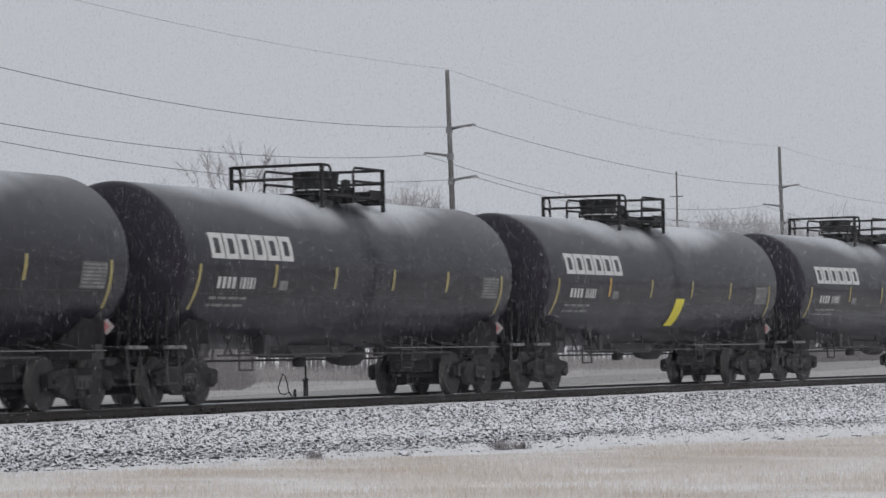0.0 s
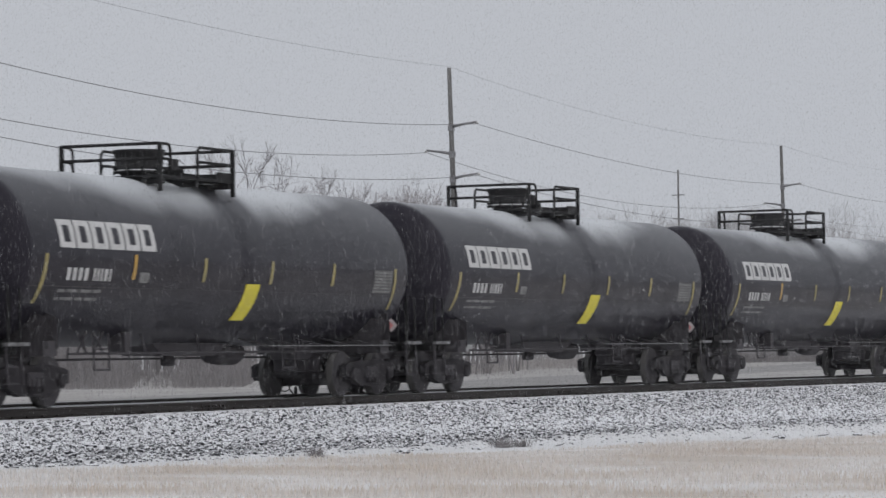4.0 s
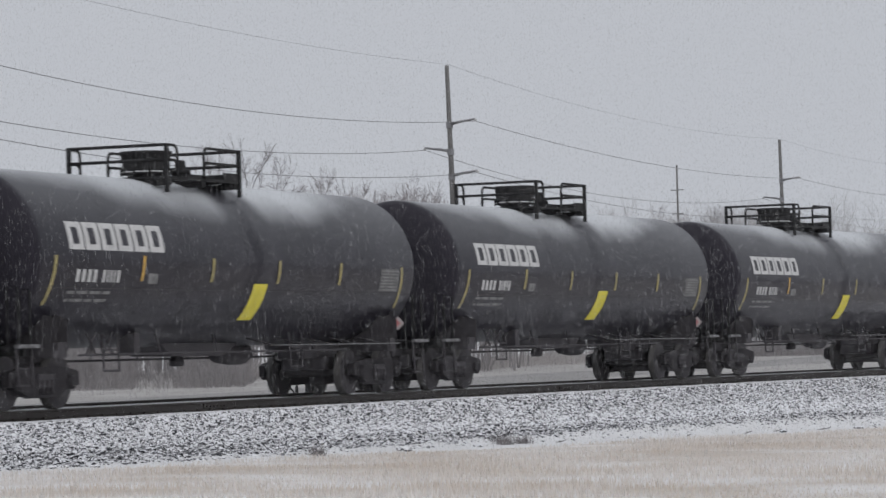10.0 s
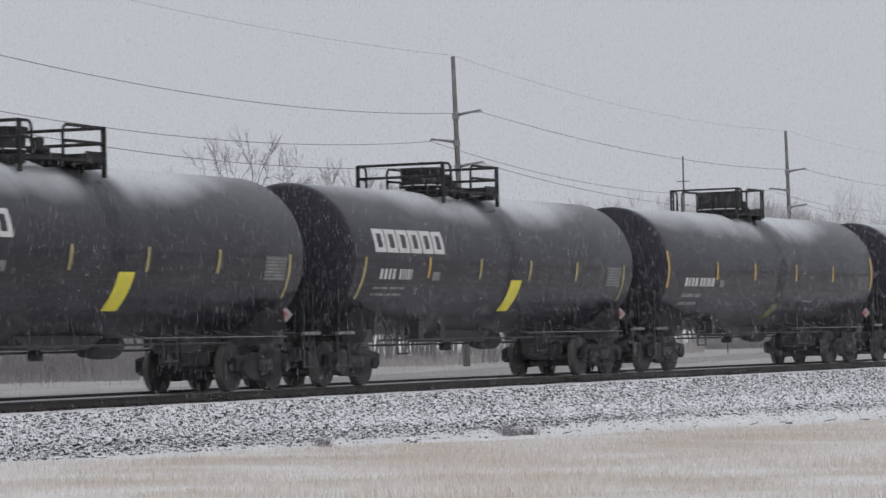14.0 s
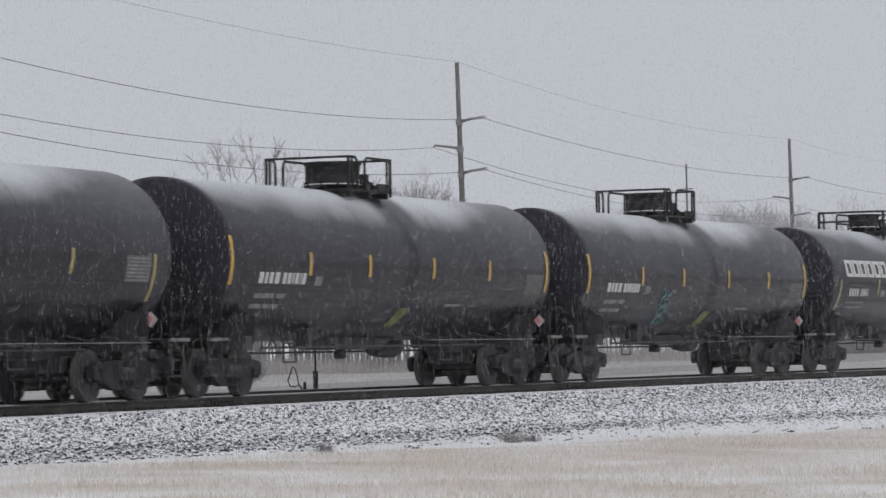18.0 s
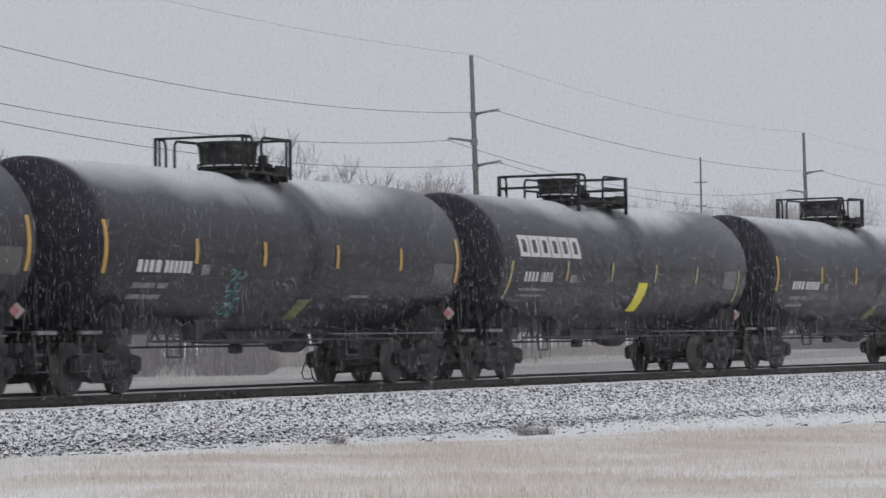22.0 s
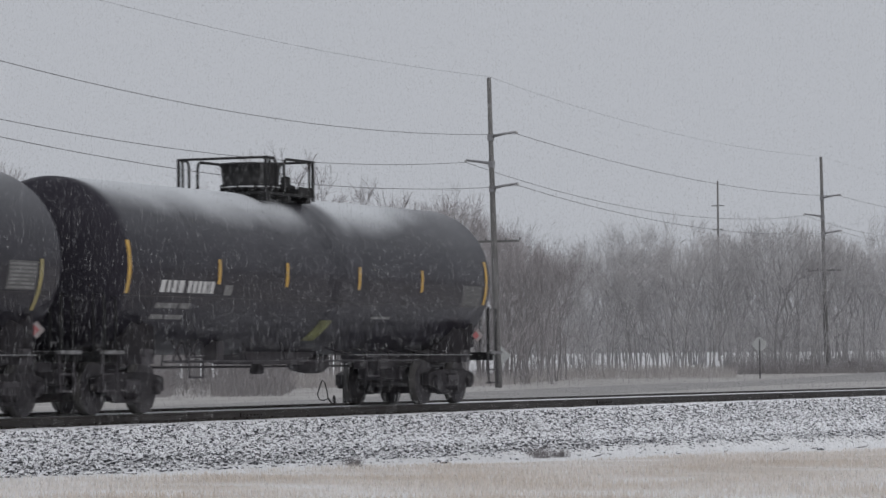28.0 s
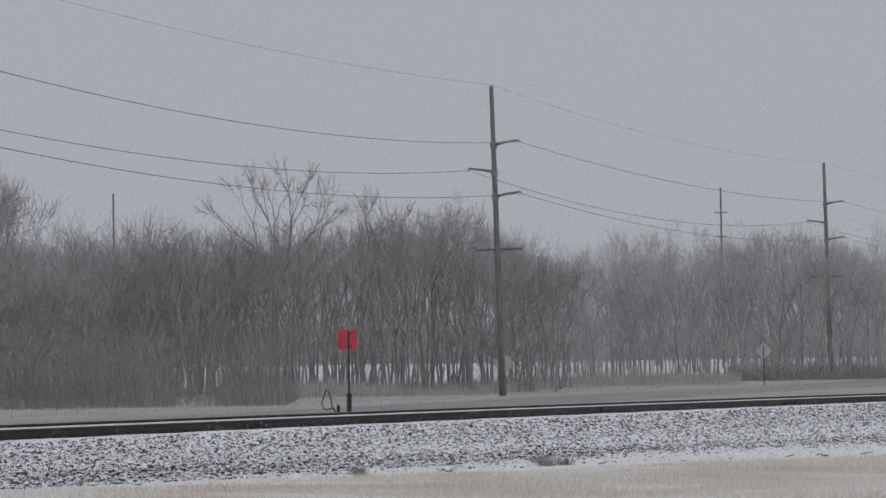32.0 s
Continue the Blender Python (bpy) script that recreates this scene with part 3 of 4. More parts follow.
def tree_meshes(seed, bark, twig_mat, stems=1, bole=0.3, angle=(0.2, 0.55), rise=0.06, height=10.0, forks=5):
    """A bare tree with one or more stems, a bole that is free of limbs, and a crown that forks upwards."""
    rng = np.random.default_rng(seed)
    segs = []
    for k in range(stems):
        d = turned(rng, np.array([0.0, 0.0, 1.0]), 0.05 if stems == 1 else rng.uniform(0.05, 0.17))
        p, radius = np.array([rng.normal(0, 0.15), rng.normal(0, 0.15), -0.3]), 0.088 / stems ** 0.4
        steps = 5
        for i in range(steps):
            d = d + rng.normal(0, 0.05, 3) + np.array([0, 0, 0.03])
            d /= np.linalg.norm(d)
            q = p + d * bole * height / steps
            segs.append((p, q, radius * (1 - 0.06 * i), radius * (1 - 0.06 * (i + 1)), 6))
            if i > 1:
                limb(rng, q, turned(rng, d, rng.uniform(0.6, 1.0)), height * rng.uniform(0.08, 0.16), 0.03, 2, segs, angle, rise)
            p = q
        for _ in range(2):
            limb(rng, p, turned(rng, d, rng.uniform(*angle)), height * 0.24 * (1 - bole * 0.4), radius * 0.6, forks, segs, angle, rise)
    scale = height / max(q[2] for _, q, _, _, _ in segs)
    segs = [(p * scale, q * scale, r0, r1, k) for p, q, r0, r1, k in segs]
    trunk = [(p, q, max(r0, 0.014), max(r1, 0.012), k) for p, q, r0, r1, k in segs if k > 2]
    crown = [(p, q, max(r0 * 0.8, 0.007), max(r1 * 0.8, 0.005), k) for p, q, r0, r1, k in segs if k < 3]
    return segments_mesh("trunk", trunk, bark, 5), segments_mesh("crown", crown, twig_mat, 2)


def bare_tree(meshes, x, y, turn, scale, label, group):
    z = beyond(x, y)
    r = root("bare_tree", pose(x, y, z, 0, 0, turn) @ Matrix.Scale(scale, 4), label, "tree", group)
    for me in meshes:
        ob = new(me.name.split(".")[0], me)
        ob.parent = r
    return r


def along(table, v):
    """The value at v on a broken line of (place, value) points."""
    for (a, p), (b, q) in zip(table, table[1:]):
        if v <= b:
            return p + (q - p) * max(0.0, (v - a) / (b - a))
    return table[-1][1]


KINDS = [tree_meshes(100 + k, BARK, TWIG, 1 + k % 2, 0.26 + 0.08 * (k % 3), (0.12, 0.36 + 0.05 * (k % 3))) for k in range(8)]
# these two farther sets are paler, with haze put into their colours
HAZED_KINDS = [tree_meshes(150 + k, HAZED_BARK, HAZED_TWIG, 1 + k % 2, 0.22 + 0.08 * (k % 3), (0.2, 0.45 + 0.06 * (k % 3))) for k in range(6)]
FAR_KINDS = [tree_meshes(200 + k, HAZED_TWIG, FAR_TWIG, 1, 0.3, (0.25, 0.55), 0.06, 10.0, 4) for k in range(4)]
CROWN_KINDS = [tree_meshes(320 + k, BARK, TWIG, 1, 0.58, (0.2, 0.44), 0.02, 10.0, 5) for k in range(3)]
SHRUB_KINDS = [tree_meshes(400 + k, BRUSH, BRUSH, 3, 0.06, (0.3, 0.7), 0.05, 10.0, 3) for k in range(3)]
HAZED_SHRUBS = [tree_meshes(410 + k, HAZED_BARK, HAZED_TWIG, 3, 0.06, (0.3, 0.7), 0.05, 10.0, 3) for k in range(2)]
tree_rng = random.Random(5)


def plant(kinds, bearing, d, height, label, group, name="bare_tree"):
    x, y = spot(bearing, d)
    r = bare_tree(kinds[tree_rng.randrange(len(kinds))], x, y, tree_rng.uniform(0, 360), height / 10, label, group)
    if name != "bare_tree":
        r.name = name
        tagged(r, category=name)


# open-crowned trees that stand out of the wood
for bearing, d, height in ((-3.0, 178, 12.5), (-2.72, 180, 12.9), (-1.85, 184, 11.4), (-1.45, 186, 11.6), (-0.95, 190, 11.2), (-0.2, 188, 11.5), (0.45, 190, 11.4)):
    plant(CROWN_KINDS, bearing, d, height, "tall bare tree with rimed spreading limbs", "trees of the wood")
for bearing, d, height in ((-7.55, 196, 12.8), (-7.7, 190, 13.2), (-7.9, 200, 14.0), (-8.3, 192, 13.6), (-7.45, 186, 11.6)):
    plant(KINDS, bearing, d, height, "tall bare tree at the end of the wood", "trees of the wood")
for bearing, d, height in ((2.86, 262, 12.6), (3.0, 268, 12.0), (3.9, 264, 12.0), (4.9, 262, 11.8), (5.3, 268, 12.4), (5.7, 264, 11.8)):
    plant(HAZED_KINDS, bearing, d, height, "tall bare tree coloured pale for haze", "trees of the wood")
# the wood, whose top falls away on both sides
WOOD_TOP = ((-8.8, 8.8), (-5.2, 8.6), (-4.3, 9.6), (-3.2, 10.0), (-1.6, 10.6), (0.2, 11.0), (1.15, 9.7), (1.8, 8.2), (2.2, 7.0))
RIGHT_TOP = ((1.2, 9.6), (2.4, 9.8), (2.8, 11.0), (3.4, 10.2), (5.3, 11.0), (6.2, 10.4), (6.8, 9.8), (8.8, 9.6))
for k in range(150):
    bearing = -8.7 + 10.8 * (k + tree_rng.random()) / 150
    plant(KINDS, bearing, tree_rng.uniform(173, 212), along(WOOD_TOP, bearing) * tree_rng.uniform(0.7, 1.0), "bare grey-brown tree frosted with rime", "trees of the wood")
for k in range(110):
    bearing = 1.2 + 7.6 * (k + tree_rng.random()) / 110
    plant(HAZED_KINDS, bearing, tree_rng.uniform(222, 270), along(RIGHT_TOP, bearing) * tree_rng.uniform(0.7, 1.0), "bare tree coloured pale for haze", "trees of the wood")


def tree_mass(name, kinds, places, label):
    """Many trees that stand too deep in the wood to be told apart, as one sheet of stuff."""
    co, faces, mats, start = [], [], [], 0
    for k, (x, y, turn, scale) in enumerate(places):
        for slot, me in enumerate(kinds[k % len(kinds)]):
            v = np.empty(len(me.vertices) * 3)
            me.vertices.foreach_get("co", v)
            v = v.reshape(-1, 3) * scale
            c, w = math.cos(turn), math.sin(turn)
            co.append(np.stack([x + v[:, 0] * c - v[:, 1] * w, y + v[:, 0] * w + v[:, 1] * c, beyond(x, y) + v[:, 2]], 1))
            f = np.empty(len(me.loops), dtype=np.int32)
            me.loops.foreach_get("vertex_index", f)
            faces.append(f + start)
            mats.append(np.full(len(me.polygons), slot, dtype=np.int32))
            start += len(v)
    co, faces, mats = np.concatenate(co), np.concatenate(faces), np.concatenate(mats)
    me = bpy.data.meshes.new(name)
    me.vertices.add(len(co))
    me.vertices.foreach_set("co", co.reshape(-1))
    me.loops.add(len(faces))
    me.loops.foreach_set("vertex_index", faces)
    me.polygons.add(len(mats))
    me.polygons.foreach_set("loop_start", np.arange(len(mats), dtype=np.int32) * 4)
    me.polygons.foreach_set("material_index", mats)
    me.update(calc_edges=True)
    for part_mesh in kinds[0]:
        me.materials.append(part_mesh.materials[0])
    return tagged(new(name, me), label, "wood", kind="stuff")


def deep_places(count, low, high, near, far, height):
    out = []
    for k in range(count):
        bearing = low + (high - low) * (k + tree_rng.random()) / count
        x, y = spot(bearing, tree_rng.uniform(near, far))
        out.append((x, y, tree_rng.uniform(0, 6.28), height(bearing) * tree_rng.uniform(0.75, 1.0) / 10))
    return out


tree_mass("deep_wood", [tree_meshes(120 + k, BARK, TWIG, 1, 0.3, (0.2, 0.5), 0.06, 10.0, 4) for k in range(5)], deep_places(110, -8.8, 1.9, 205, 235, lambda b: along(WOOD_TOP, b) * 1.08), "mass of bare grey-brown trees deep in the wood")
tree_mass("deep_rimed_wood", [tree_meshes(170 + k, HAZED_BARK, HAZED_TWIG, 1, 0.3, (0.2, 0.5), 0.06, 10.0, 4) for k in range(4)], deep_places(120, 0.8, 8.9, 262, 292, lambda b: along(RIGHT_TOP, b) * 1.04), "mass of bare trees deep in the wood")
tree_mass("rimed_wood", [tree_meshes(180 + k, BARK, TWIG, 1, 0.3, (0.2, 0.5), 0.06, 10.0, 4) for k in range(4)], deep_places(150, -8.9, -3.4, 235, 285, lambda b: 13.0), "mass of bare trees deep in the wood")
tree_mass("distant_wood", FAR_KINDS, deep_places(110, -8.9, 9.0, 300, 400, lambda b: 14.0), "bare wood in the distance, coloured pale for haze")
# shrubs along the edge, with clearings between them
THICK = ((-8.8, 1.0), (-4.65, 1.0), (-4.4, 0.12), (-3.85, 0.15), (-3.6, 1.0), (-2.65, 1.0), (-2.4, 0.1), (-1.2, 0.15), (0.0, 0.15), (0.8, 0.12), (2.0, 0.1), (4.7, 0.12), (5.0, 0.9), (8.8, 0.9))
for k in range(360):
    bearing = -8.7 + 17.4 * (k + tree_rng.random()) / 360
    near = bearing < 1.7
    if tree_rng.random() > along(THICK, bearing):
        continue
    plant(SHRUB_KINDS if near else HAZED_SHRUBS, bearing, tree_rng.uniform(137 if bearing < -2.4 else 164, 186) if near else tree_rng.uniform(222, 246), tree_rng.uniform(1.6, 4.2), "leafless shrub at the edge of the wood", "shrubs of the wood", "shrub")


def in_brush(rng):
    while True:
        bearing = rng.uniform(-8.8, 8.8)
        thick = along(THICK, bearing)
        if rng.random() < thick + 0.1:
            break
    d = rng.uniform(131 + 36 * fade(bearing, -2.7, -2.2), 205) if bearing < 0.2 else rng.uniform(166 + 50 * fade(bearing, 0.2, 2.2), 262)
    x, y = spot(bearing, d)
    k = 0.2 + 1.2 * max(0.0, noise.noise((x * 0.12, y * 0.12, 7)) + 0.3)
    return x, y, beyond(x, y), k * (0.3 + 0.7 * thick)


blades("undergrowth", 80000, in_brush, 1.7, 0.014, BRUSH, "tangle of dry brush and saplings under the trees", "undergrowth", 12, 0.9)


def in_pale_weeds(rng):
    bearing = rng.uniform(-2.6, 5.0)
    x, y = spot(bearing, rng.uniform(160, 200) + 38 * fade(bearing, 0.4, 2.4))
    return x, y, beyond(x, y), 0.35 + 0.9 * max(0.0, noise.noise((x * 0.1, y * 0.1, 4)) + 0.45)


blades("pale_weeds", 26000, in_pale_weeds, 0.85, 0.012, WEEDS, "pale dead weeds standing before the snow bank", "weeds", 16, 0.8)


def in_far_brush(rng):
    x, y = spot(rng.uniform(-8.8, 8.8), rng.uniform(300, 318))
    return x, y, beyond(x, y), 0.5 + rng.random()


blades("far_brush", 9000, in_far_brush, 4.5, 0.1, HAZED_TWIG, "pale brush along the edge of the far wood", "undergrowth", 14, 0.5)


def in_weeds(rng):
    x = rng.uniform(60, 230)
    y = road_y(x) + rng.uniform(0.5, 9)
    return x, y, beyond(x, y), (0.3 + 0.8 * rng.random()) * (0.5 + 1.2 * max(0.0, noise.noise((x * 0.2, y * 0.4, 1)) + 0.3))


blades("roadside_weeds", 1500, in_weeds, 0.28, 0.014, BRUSH, "dry tan weeds along the snowy roadside", "weeds", 13, 0.4)


def in_near_wood(rng):
    a, d = radians(rng.uniform(-150, 8)), rng.uniform(190, 230)
    x, y = 55 + d * math.cos(a), -30 + d * math.sin(a)
    return x, y, field_level(x), 0.7 + 0.5 * noise.noise((x * 0.04, y * 0.04, 3))


blades("wood_across_field", 14000, in_near_wood, 8.5, 0.9, BRUSH, "dark bare wood along the other edge of the field", "wood", 15, 0.15)


# ---- the tank cars ----
ZC, R = 2.56, 1.53                        # the tank's axis above the rails, and its radius


def on_tank(bm, corners, lift=0.004, mat=0, steps=5):
    """A painted four-cornered patch on the tank's near side: corners (x, z), first the top pair, then the bottom pair reversed."""
    (ax, az), (bx, bz), (cx, cz), (dx, dz) = corners
    rows = []
    for k in range(steps + 1):
        t = k / steps
        row = []
        for (px, pz), (qx, qz) in (((ax, az), (dx, dz)), ((bx, bz), (cx, cz))):
            a0, a1 = math.asin((pz - ZC) / R), math.asin((qz - ZC) / R)
            a = a0 + (a1 - a0) * t
            row.append(bm.verts.new((px + (qx - px) * t, -(R + lift) * math.cos(a), ZC + (R + lift) * math.sin(a))))
        rows.append(row)
    for p, q in zip(rows, rows[1:]):
        bm.faces.new((p[0], q[0], q[1], p[1])).material_index = mat


def rect(bm, x0, x1, z0, z1, lift=0.004, mat=0):
    on_tank(bm, ((x0, z1), (x1, z1), (x1, z0), (x0, z0)), lift, mat, 4)


def emblem(bm, x0, x1, z0, z1):
    """A row of six white square rings."""
    w, h = (x1 - x0) / 6, z1 - z0
    for k in range(6):
        a, b, t = x0 + k * w, x0 + k * w + w * 0.92, w * 0.27
        rect(bm, a, b, z1 - h * 0.2, z1)
        rect(bm, a, a + t, z0 + h * 0.2, z1 - h * 0.2)
        rect(bm, b - t, b, z0 + h * 0.2, z1 - h * 0.2)
        rect(bm, a, b, z0, z0 + h * 0.2)


def bars(bm, x0, x1, z0, z1, widths, gap=1.3):
    """Unreadable stencilled characters as a row of plain bars."""
    total = sum(widths) + gap * (len(widths) - 1) * 0.3
    k = (x1 - x0) / total
    x = x0
    for w in widths:
        rect(bm, x, x + w * k, z0, z1)
        x += (w + gap * 0.3) * k


def truck_frame(bm, x, y):
    """One cast side frame with its journal boxes, window and spring nest."""
    s = -1 if y < 0 else 1
    pts = [(-1.18, 0.62), (-1.05, 0.66), (-0.55, 0.72), (0.55, 0.72), (1.05, 0.66), (1.18, 0.62), (1.18, 0.40), (0.92, 0.38), (0.62, 0.26), (0.45, 0.20), (-0.45, 0.20), (-0.62, 0.26), (-0.92, 0.38), (-1.18, 0.40)]
    a = [bm.verts.new((x + u, y - 0.07, v)) for u, v in pts]
    b = [bm.verts.new((x + u, y + 0.07, v)) for u, v in pts]
    bm.faces.new(a)
    bm.faces.new(b[::-1])
    for k in range(len(pts)):
        bm.faces.new((a[k], b[k], b[(k + 1) % len(pts)], a[(k + 1) % len(pts)]))
    for u in (-0.889, 0.889):
        lathe(bm, [(-0.1, 0.11), (0.12, 0.13), (0.15, 0.09)] if s > 0 else [(-0.15, 0.09), (-0.12, 0.13), (0.1, 0.11)], "y", (x + u, y, 0.457), 12)
    for u in (-0.16, 0, 0.16):
        tube(bm, [(x + u, y + s * 0.09, 0.27), (x + u, y + s * 0.09, 0.5)], 0.06, 8)


def wheel_mesh(bm, y):
    s = -1 if y < 0 else 1
    lathe(bm, [(s * -0.07 + y, 0.485), (s * -0.045 + y, 0.485), (s * -0.035 + y, 0.457), (s * 0.07 + y, 0.452)] if s > 0 else
          [(s * 0.07 + y, 0.452), (s * -0.035 + y, 0.457), (s * -0.045 + y, 0.485), (s * -0.07 + y, 0.485)], "y", (0, 0, 0), 36, True, 1)
    for out in (-1, 1):
        lathe(bm, [(y + out * 0.071 - 0.004, 0.44), (y + out * 0.071 + 0.004, 0.44)], "y", (0, 0, 0), 36)
        lathe(bm, [(y + out * 0.076 - 0.01, 0.38), (y + out * 0.076 + 0.004, 0.37)], "y", (0, 0, 0), 32, True, 0)
        lathe(bm, [(y + out * 0.09 - 0.03, 0.15), (y + out * 0.09 + 0.03, 0.13)], "y", (0, 0, 0), 20)
    for k in range(8):
        a = math.tau * k / 8
        tube(bm, [(0.25 * math.cos(a), y - 0.088, 0.25 * math.sin(a)), (0.25 * math.cos(a), y + 0.088, 0.25 * math.sin(a))], 0.03, 6)


WHEELSETS = []


def add_trucks(car, spacing, trim=0.0):
    for sx in (-1, 1):
        x = sx * spacing / 2 - (trim if sx > 0 else 0.0)
        bm = bmesh.new()
        box(bm, x - 0.2, x + 0.2, -1.0, 1.0, 0.42, 0.72)
        for y in (-0.98, 0.98):
            box(bm, x - 0.26, x + 0.26, y - 0.14, y + 0.14, 0.36, 0.6)
        truck = part("truck", soften(bm, 0.02, 1), DARK_STEEL, car, "grimy cast-steel truck bolster")
        for y in (-0.99, 0.99):
            bm = bmesh.new()
            truck_frame(bm, x, y)
            part("side_frame", bm, FRAME_STEEL, truck)
        bm = bmesh.new()
        for u in (-1, 1):
            tube(bm, [(x + u * 0.36, -0.85, 0.42), (x + u * 0.36, 0.85, 0.42)], 0.045, 6)
            for y in (-0.75, 0.75):
                box(bm, x + u * 0.4 - 0.06, x + u * 0.4 + 0.06, y - 0.08, y + 0.08, 0.28, 0.62)
        part("brake_beam", bm, DARK_STEEL, truck)
        bm = bmesh.new()
        box(bm, x - 1.3, x + 1.3, -0.5, 0.5, 0.5, 0.8)
        box(bm, x - 0.55, x + 0.55, -0.72, 0.72, 0.22, 0.7)
        part("brake_rigging", soften(bm, 0.03, 1), DARK_STEEL, truck)
        for u in (-0.889, 0.889):
            ws = new("wheelset")
            ws.parent = car
            ws.location = (x + u, 0, 0.457)
            for y in (-0.752, 0.752):
                bm = bmesh.new()
                wheel_mesh(bm, y)
                part("wheel", bm, [WHEEL, TREAD], ws, "rusty steel wheel with a bright tread")
            bm = bmesh.new()
            tube(bm, [(0, -1.1, 0), (0, 1.1, 0)], 0.085, 12)
            part("axle", bm, DARK_STEEL, ws)


def add_body(car, half, cyl, paint, seams, trim=0.0):
    bm = bmesh.new()
    depth = half - cyl
    prof = [(-half, 0.02)]
    prof += [(-cyl - depth * math.sin(a), R * math.cos(a)) for a in [radians(v) for v in (86, 80, 72, 62, 50, 38, 26, 15, 6, 0)]]
    prof += [(x, R) for x in seams]
    prof += [(x, r) for x, r in [(-a, b) for a, b in prof[:11]][::-1]]
    prof = sorted(prof[:11], key=lambda v: v[0]) + sorted(prof[11:-11], key=lambda v: v[0]) + sorted(prof[-11:], key=lambda v: v[0])
    lathe(bm, [(x - trim if x > 5.5 else x, r) for x, r in prof], "x", (0, 0, ZC), 72)
    part("tank_shell", bm, paint, car, "weathered black tank with dry snow on its crown")
    for x in seams:
        bm = bmesh.new()
        on_tank(bm, ((x - 0.009, 3.7), (x + 0.009, 3.7), (x + 0.009, 1.3), (x - 0.009, 1.3)), 0.005, 0, 10)
        part("weld_seam", bm, SEAM, car)
    bm = bmesh.new()
    rect(bm, -cyl, cyl - trim, 2.02, 2.034, 0.007)
    part("jacket_seam", bm, SEAM, car)


def add_underframe(car, half, full_reach, full_spacing, seed, trim=0.0):
    rng = random.Random(seed)
    for sx in (-1, 1):
        reach, spacing = (full_reach - trim, full_spacing - 2 * trim) if sx > 0 else (full_reach, full_spacing)
        bm = bmesh.new()
        x0, x1 = sx * (spacing / 2 - 1.9), sx * (reach - 0.32)
        box(bm, min(x0, x1), max(x0, x1), -0.3, 0.3, 0.74, 1.1)
        part("stub_sill", soften(bm, 0.02, 1), DARK_STEEL, car)
        bm = bmesh.new()
        bx = sx * spacing / 2
        box(bm, bx - 0.22, bx + 0.22, -1.38, 1.38, 0.86, 1.12)
        for y in (-1, 1):
            pts = [(-1.42, 0.98), (-0.5, 0.98), (-0.35, 1.25), (-1.1, 1.62), (-1.42, 1.5)]
            for o in (-0.18, 0.18):
                vs = [bm.verts.new((bx + o, -y * u, v)) for u, v in pts]
                bm.faces.new(vs)
        part("bolster_saddle", bm, DARK_STEEL, car)
        # end platform with step boards
        bm = bmesh.new()
        ex = sx * (reach - 0.75)
        box(bm, ex - 0.22, ex + 0.3, -1.45, 1.45, 1.02, 1.07)
        box(bm, ex - 0.05, ex + 0.05, -1.42, 1.42, 0.9, 1.02)
        part("end_platform", bm, PLATFORM, car)
        for y in (-1, 1):
            bm = bmesh.new()
            box(bm, ex - 0.35, ex + 0.35, y * 1.47 - 0.04, y * 1.47 + 0.04, 1.03, 1.09)
            part("step_edge", bm, RIME, car, "step edge white with rime")
            bm = bmesh.new()
            for u in (-0.24, 0.24):
                tube(bm, [(ex + u, y * 1.4, 1.05), (ex + u, y * 1.44, 0.4)], 0.024, 6)
            for z in (0.42, 0.7):
                box(bm, ex - 0.24, ex + 0.24, y * 1.36 - 0.03, y * 1.5 - 0.03 if y > 0 else y * 1.36, z - 0.015, z + 0.015)
            part("sill_step", bm, DARK_STEEL, car)
            bm = bmesh.new()
            for u, top in ((-0.2, 2.02), (0.2, 1.98)):
                tube(bm, [(ex + u, y * 1.42, 0.9), (ex + u, y * 1.42, top), (ex + u, y * 1.22, top + 0.02), (ex + u, y * 1.22, 1.05)], 0.019, 6)
            part("grab_rail", bm, PLATFORM, car)
        bm = bmesh.new()
        cx = sx * (reach - 0.36)
        box(bm, min(cx, cx + sx * 0.2), max(cx, cx + sx * 0.2), -0.16, 0.16, 0.72, 1.02)
        box(bm, min(cx, cx + sx * 0.36), max(cx, cx + sx * 0.36), -0.11, 0.11, 0.76, 0.98)
        box(bm, sx * reach - 0.14, sx * reach + 0.14, -0.17 * sx - 0.07, -0.17 * sx + 0.13, 0.72, 1.0)
        tube(bm, [(sx * (reach - 0.5), 0.35, 0.85), (sx * (reach - 0.2), 0.42, 0.55), (sx * (reach + 0.02), 0.3, 0.45)], 0.03, 6)
        part("coupler", soften(bm, 0.012, 1), DARK_STEEL, car)
    # running board along the trailing half of the near side
    bm = bmesh.new()
    box(bm, 1.2, spacing / 2 + 0.1, -1.5, -1.38, 1.005, 1.024)
    board = part("running_board", bm, RIME, car, "narrow running board edged with rime")
    for k in range(5):
        bm = bmesh.new()
        tube(bm, [(1.5 + k * 1.25, -1.42, 1.0), (1.5 + k * 1.25, -0.72, 1.16)], 0.02, 5)
        part("strut", bm, DARK_STEEL, board)
    # brake rods and air pipe between the trucks
    for y, z in ((-0.95, 0.9), (0.6, 0.8)):
        bm = bmesh.new()
        tube(bm, [(-spacing / 2 + 1.4, y, z), (spacing / 2 - 1.3, y, z + 0.01)], 0.022, 6)
        for k in range(5):
            x = -4.6 + k * 2.1 + rng.uniform(-0.3, 0.3)
            tube(bm, [(x, y, z), (x, y * 0.9, 1.25)], 0.018, 5)
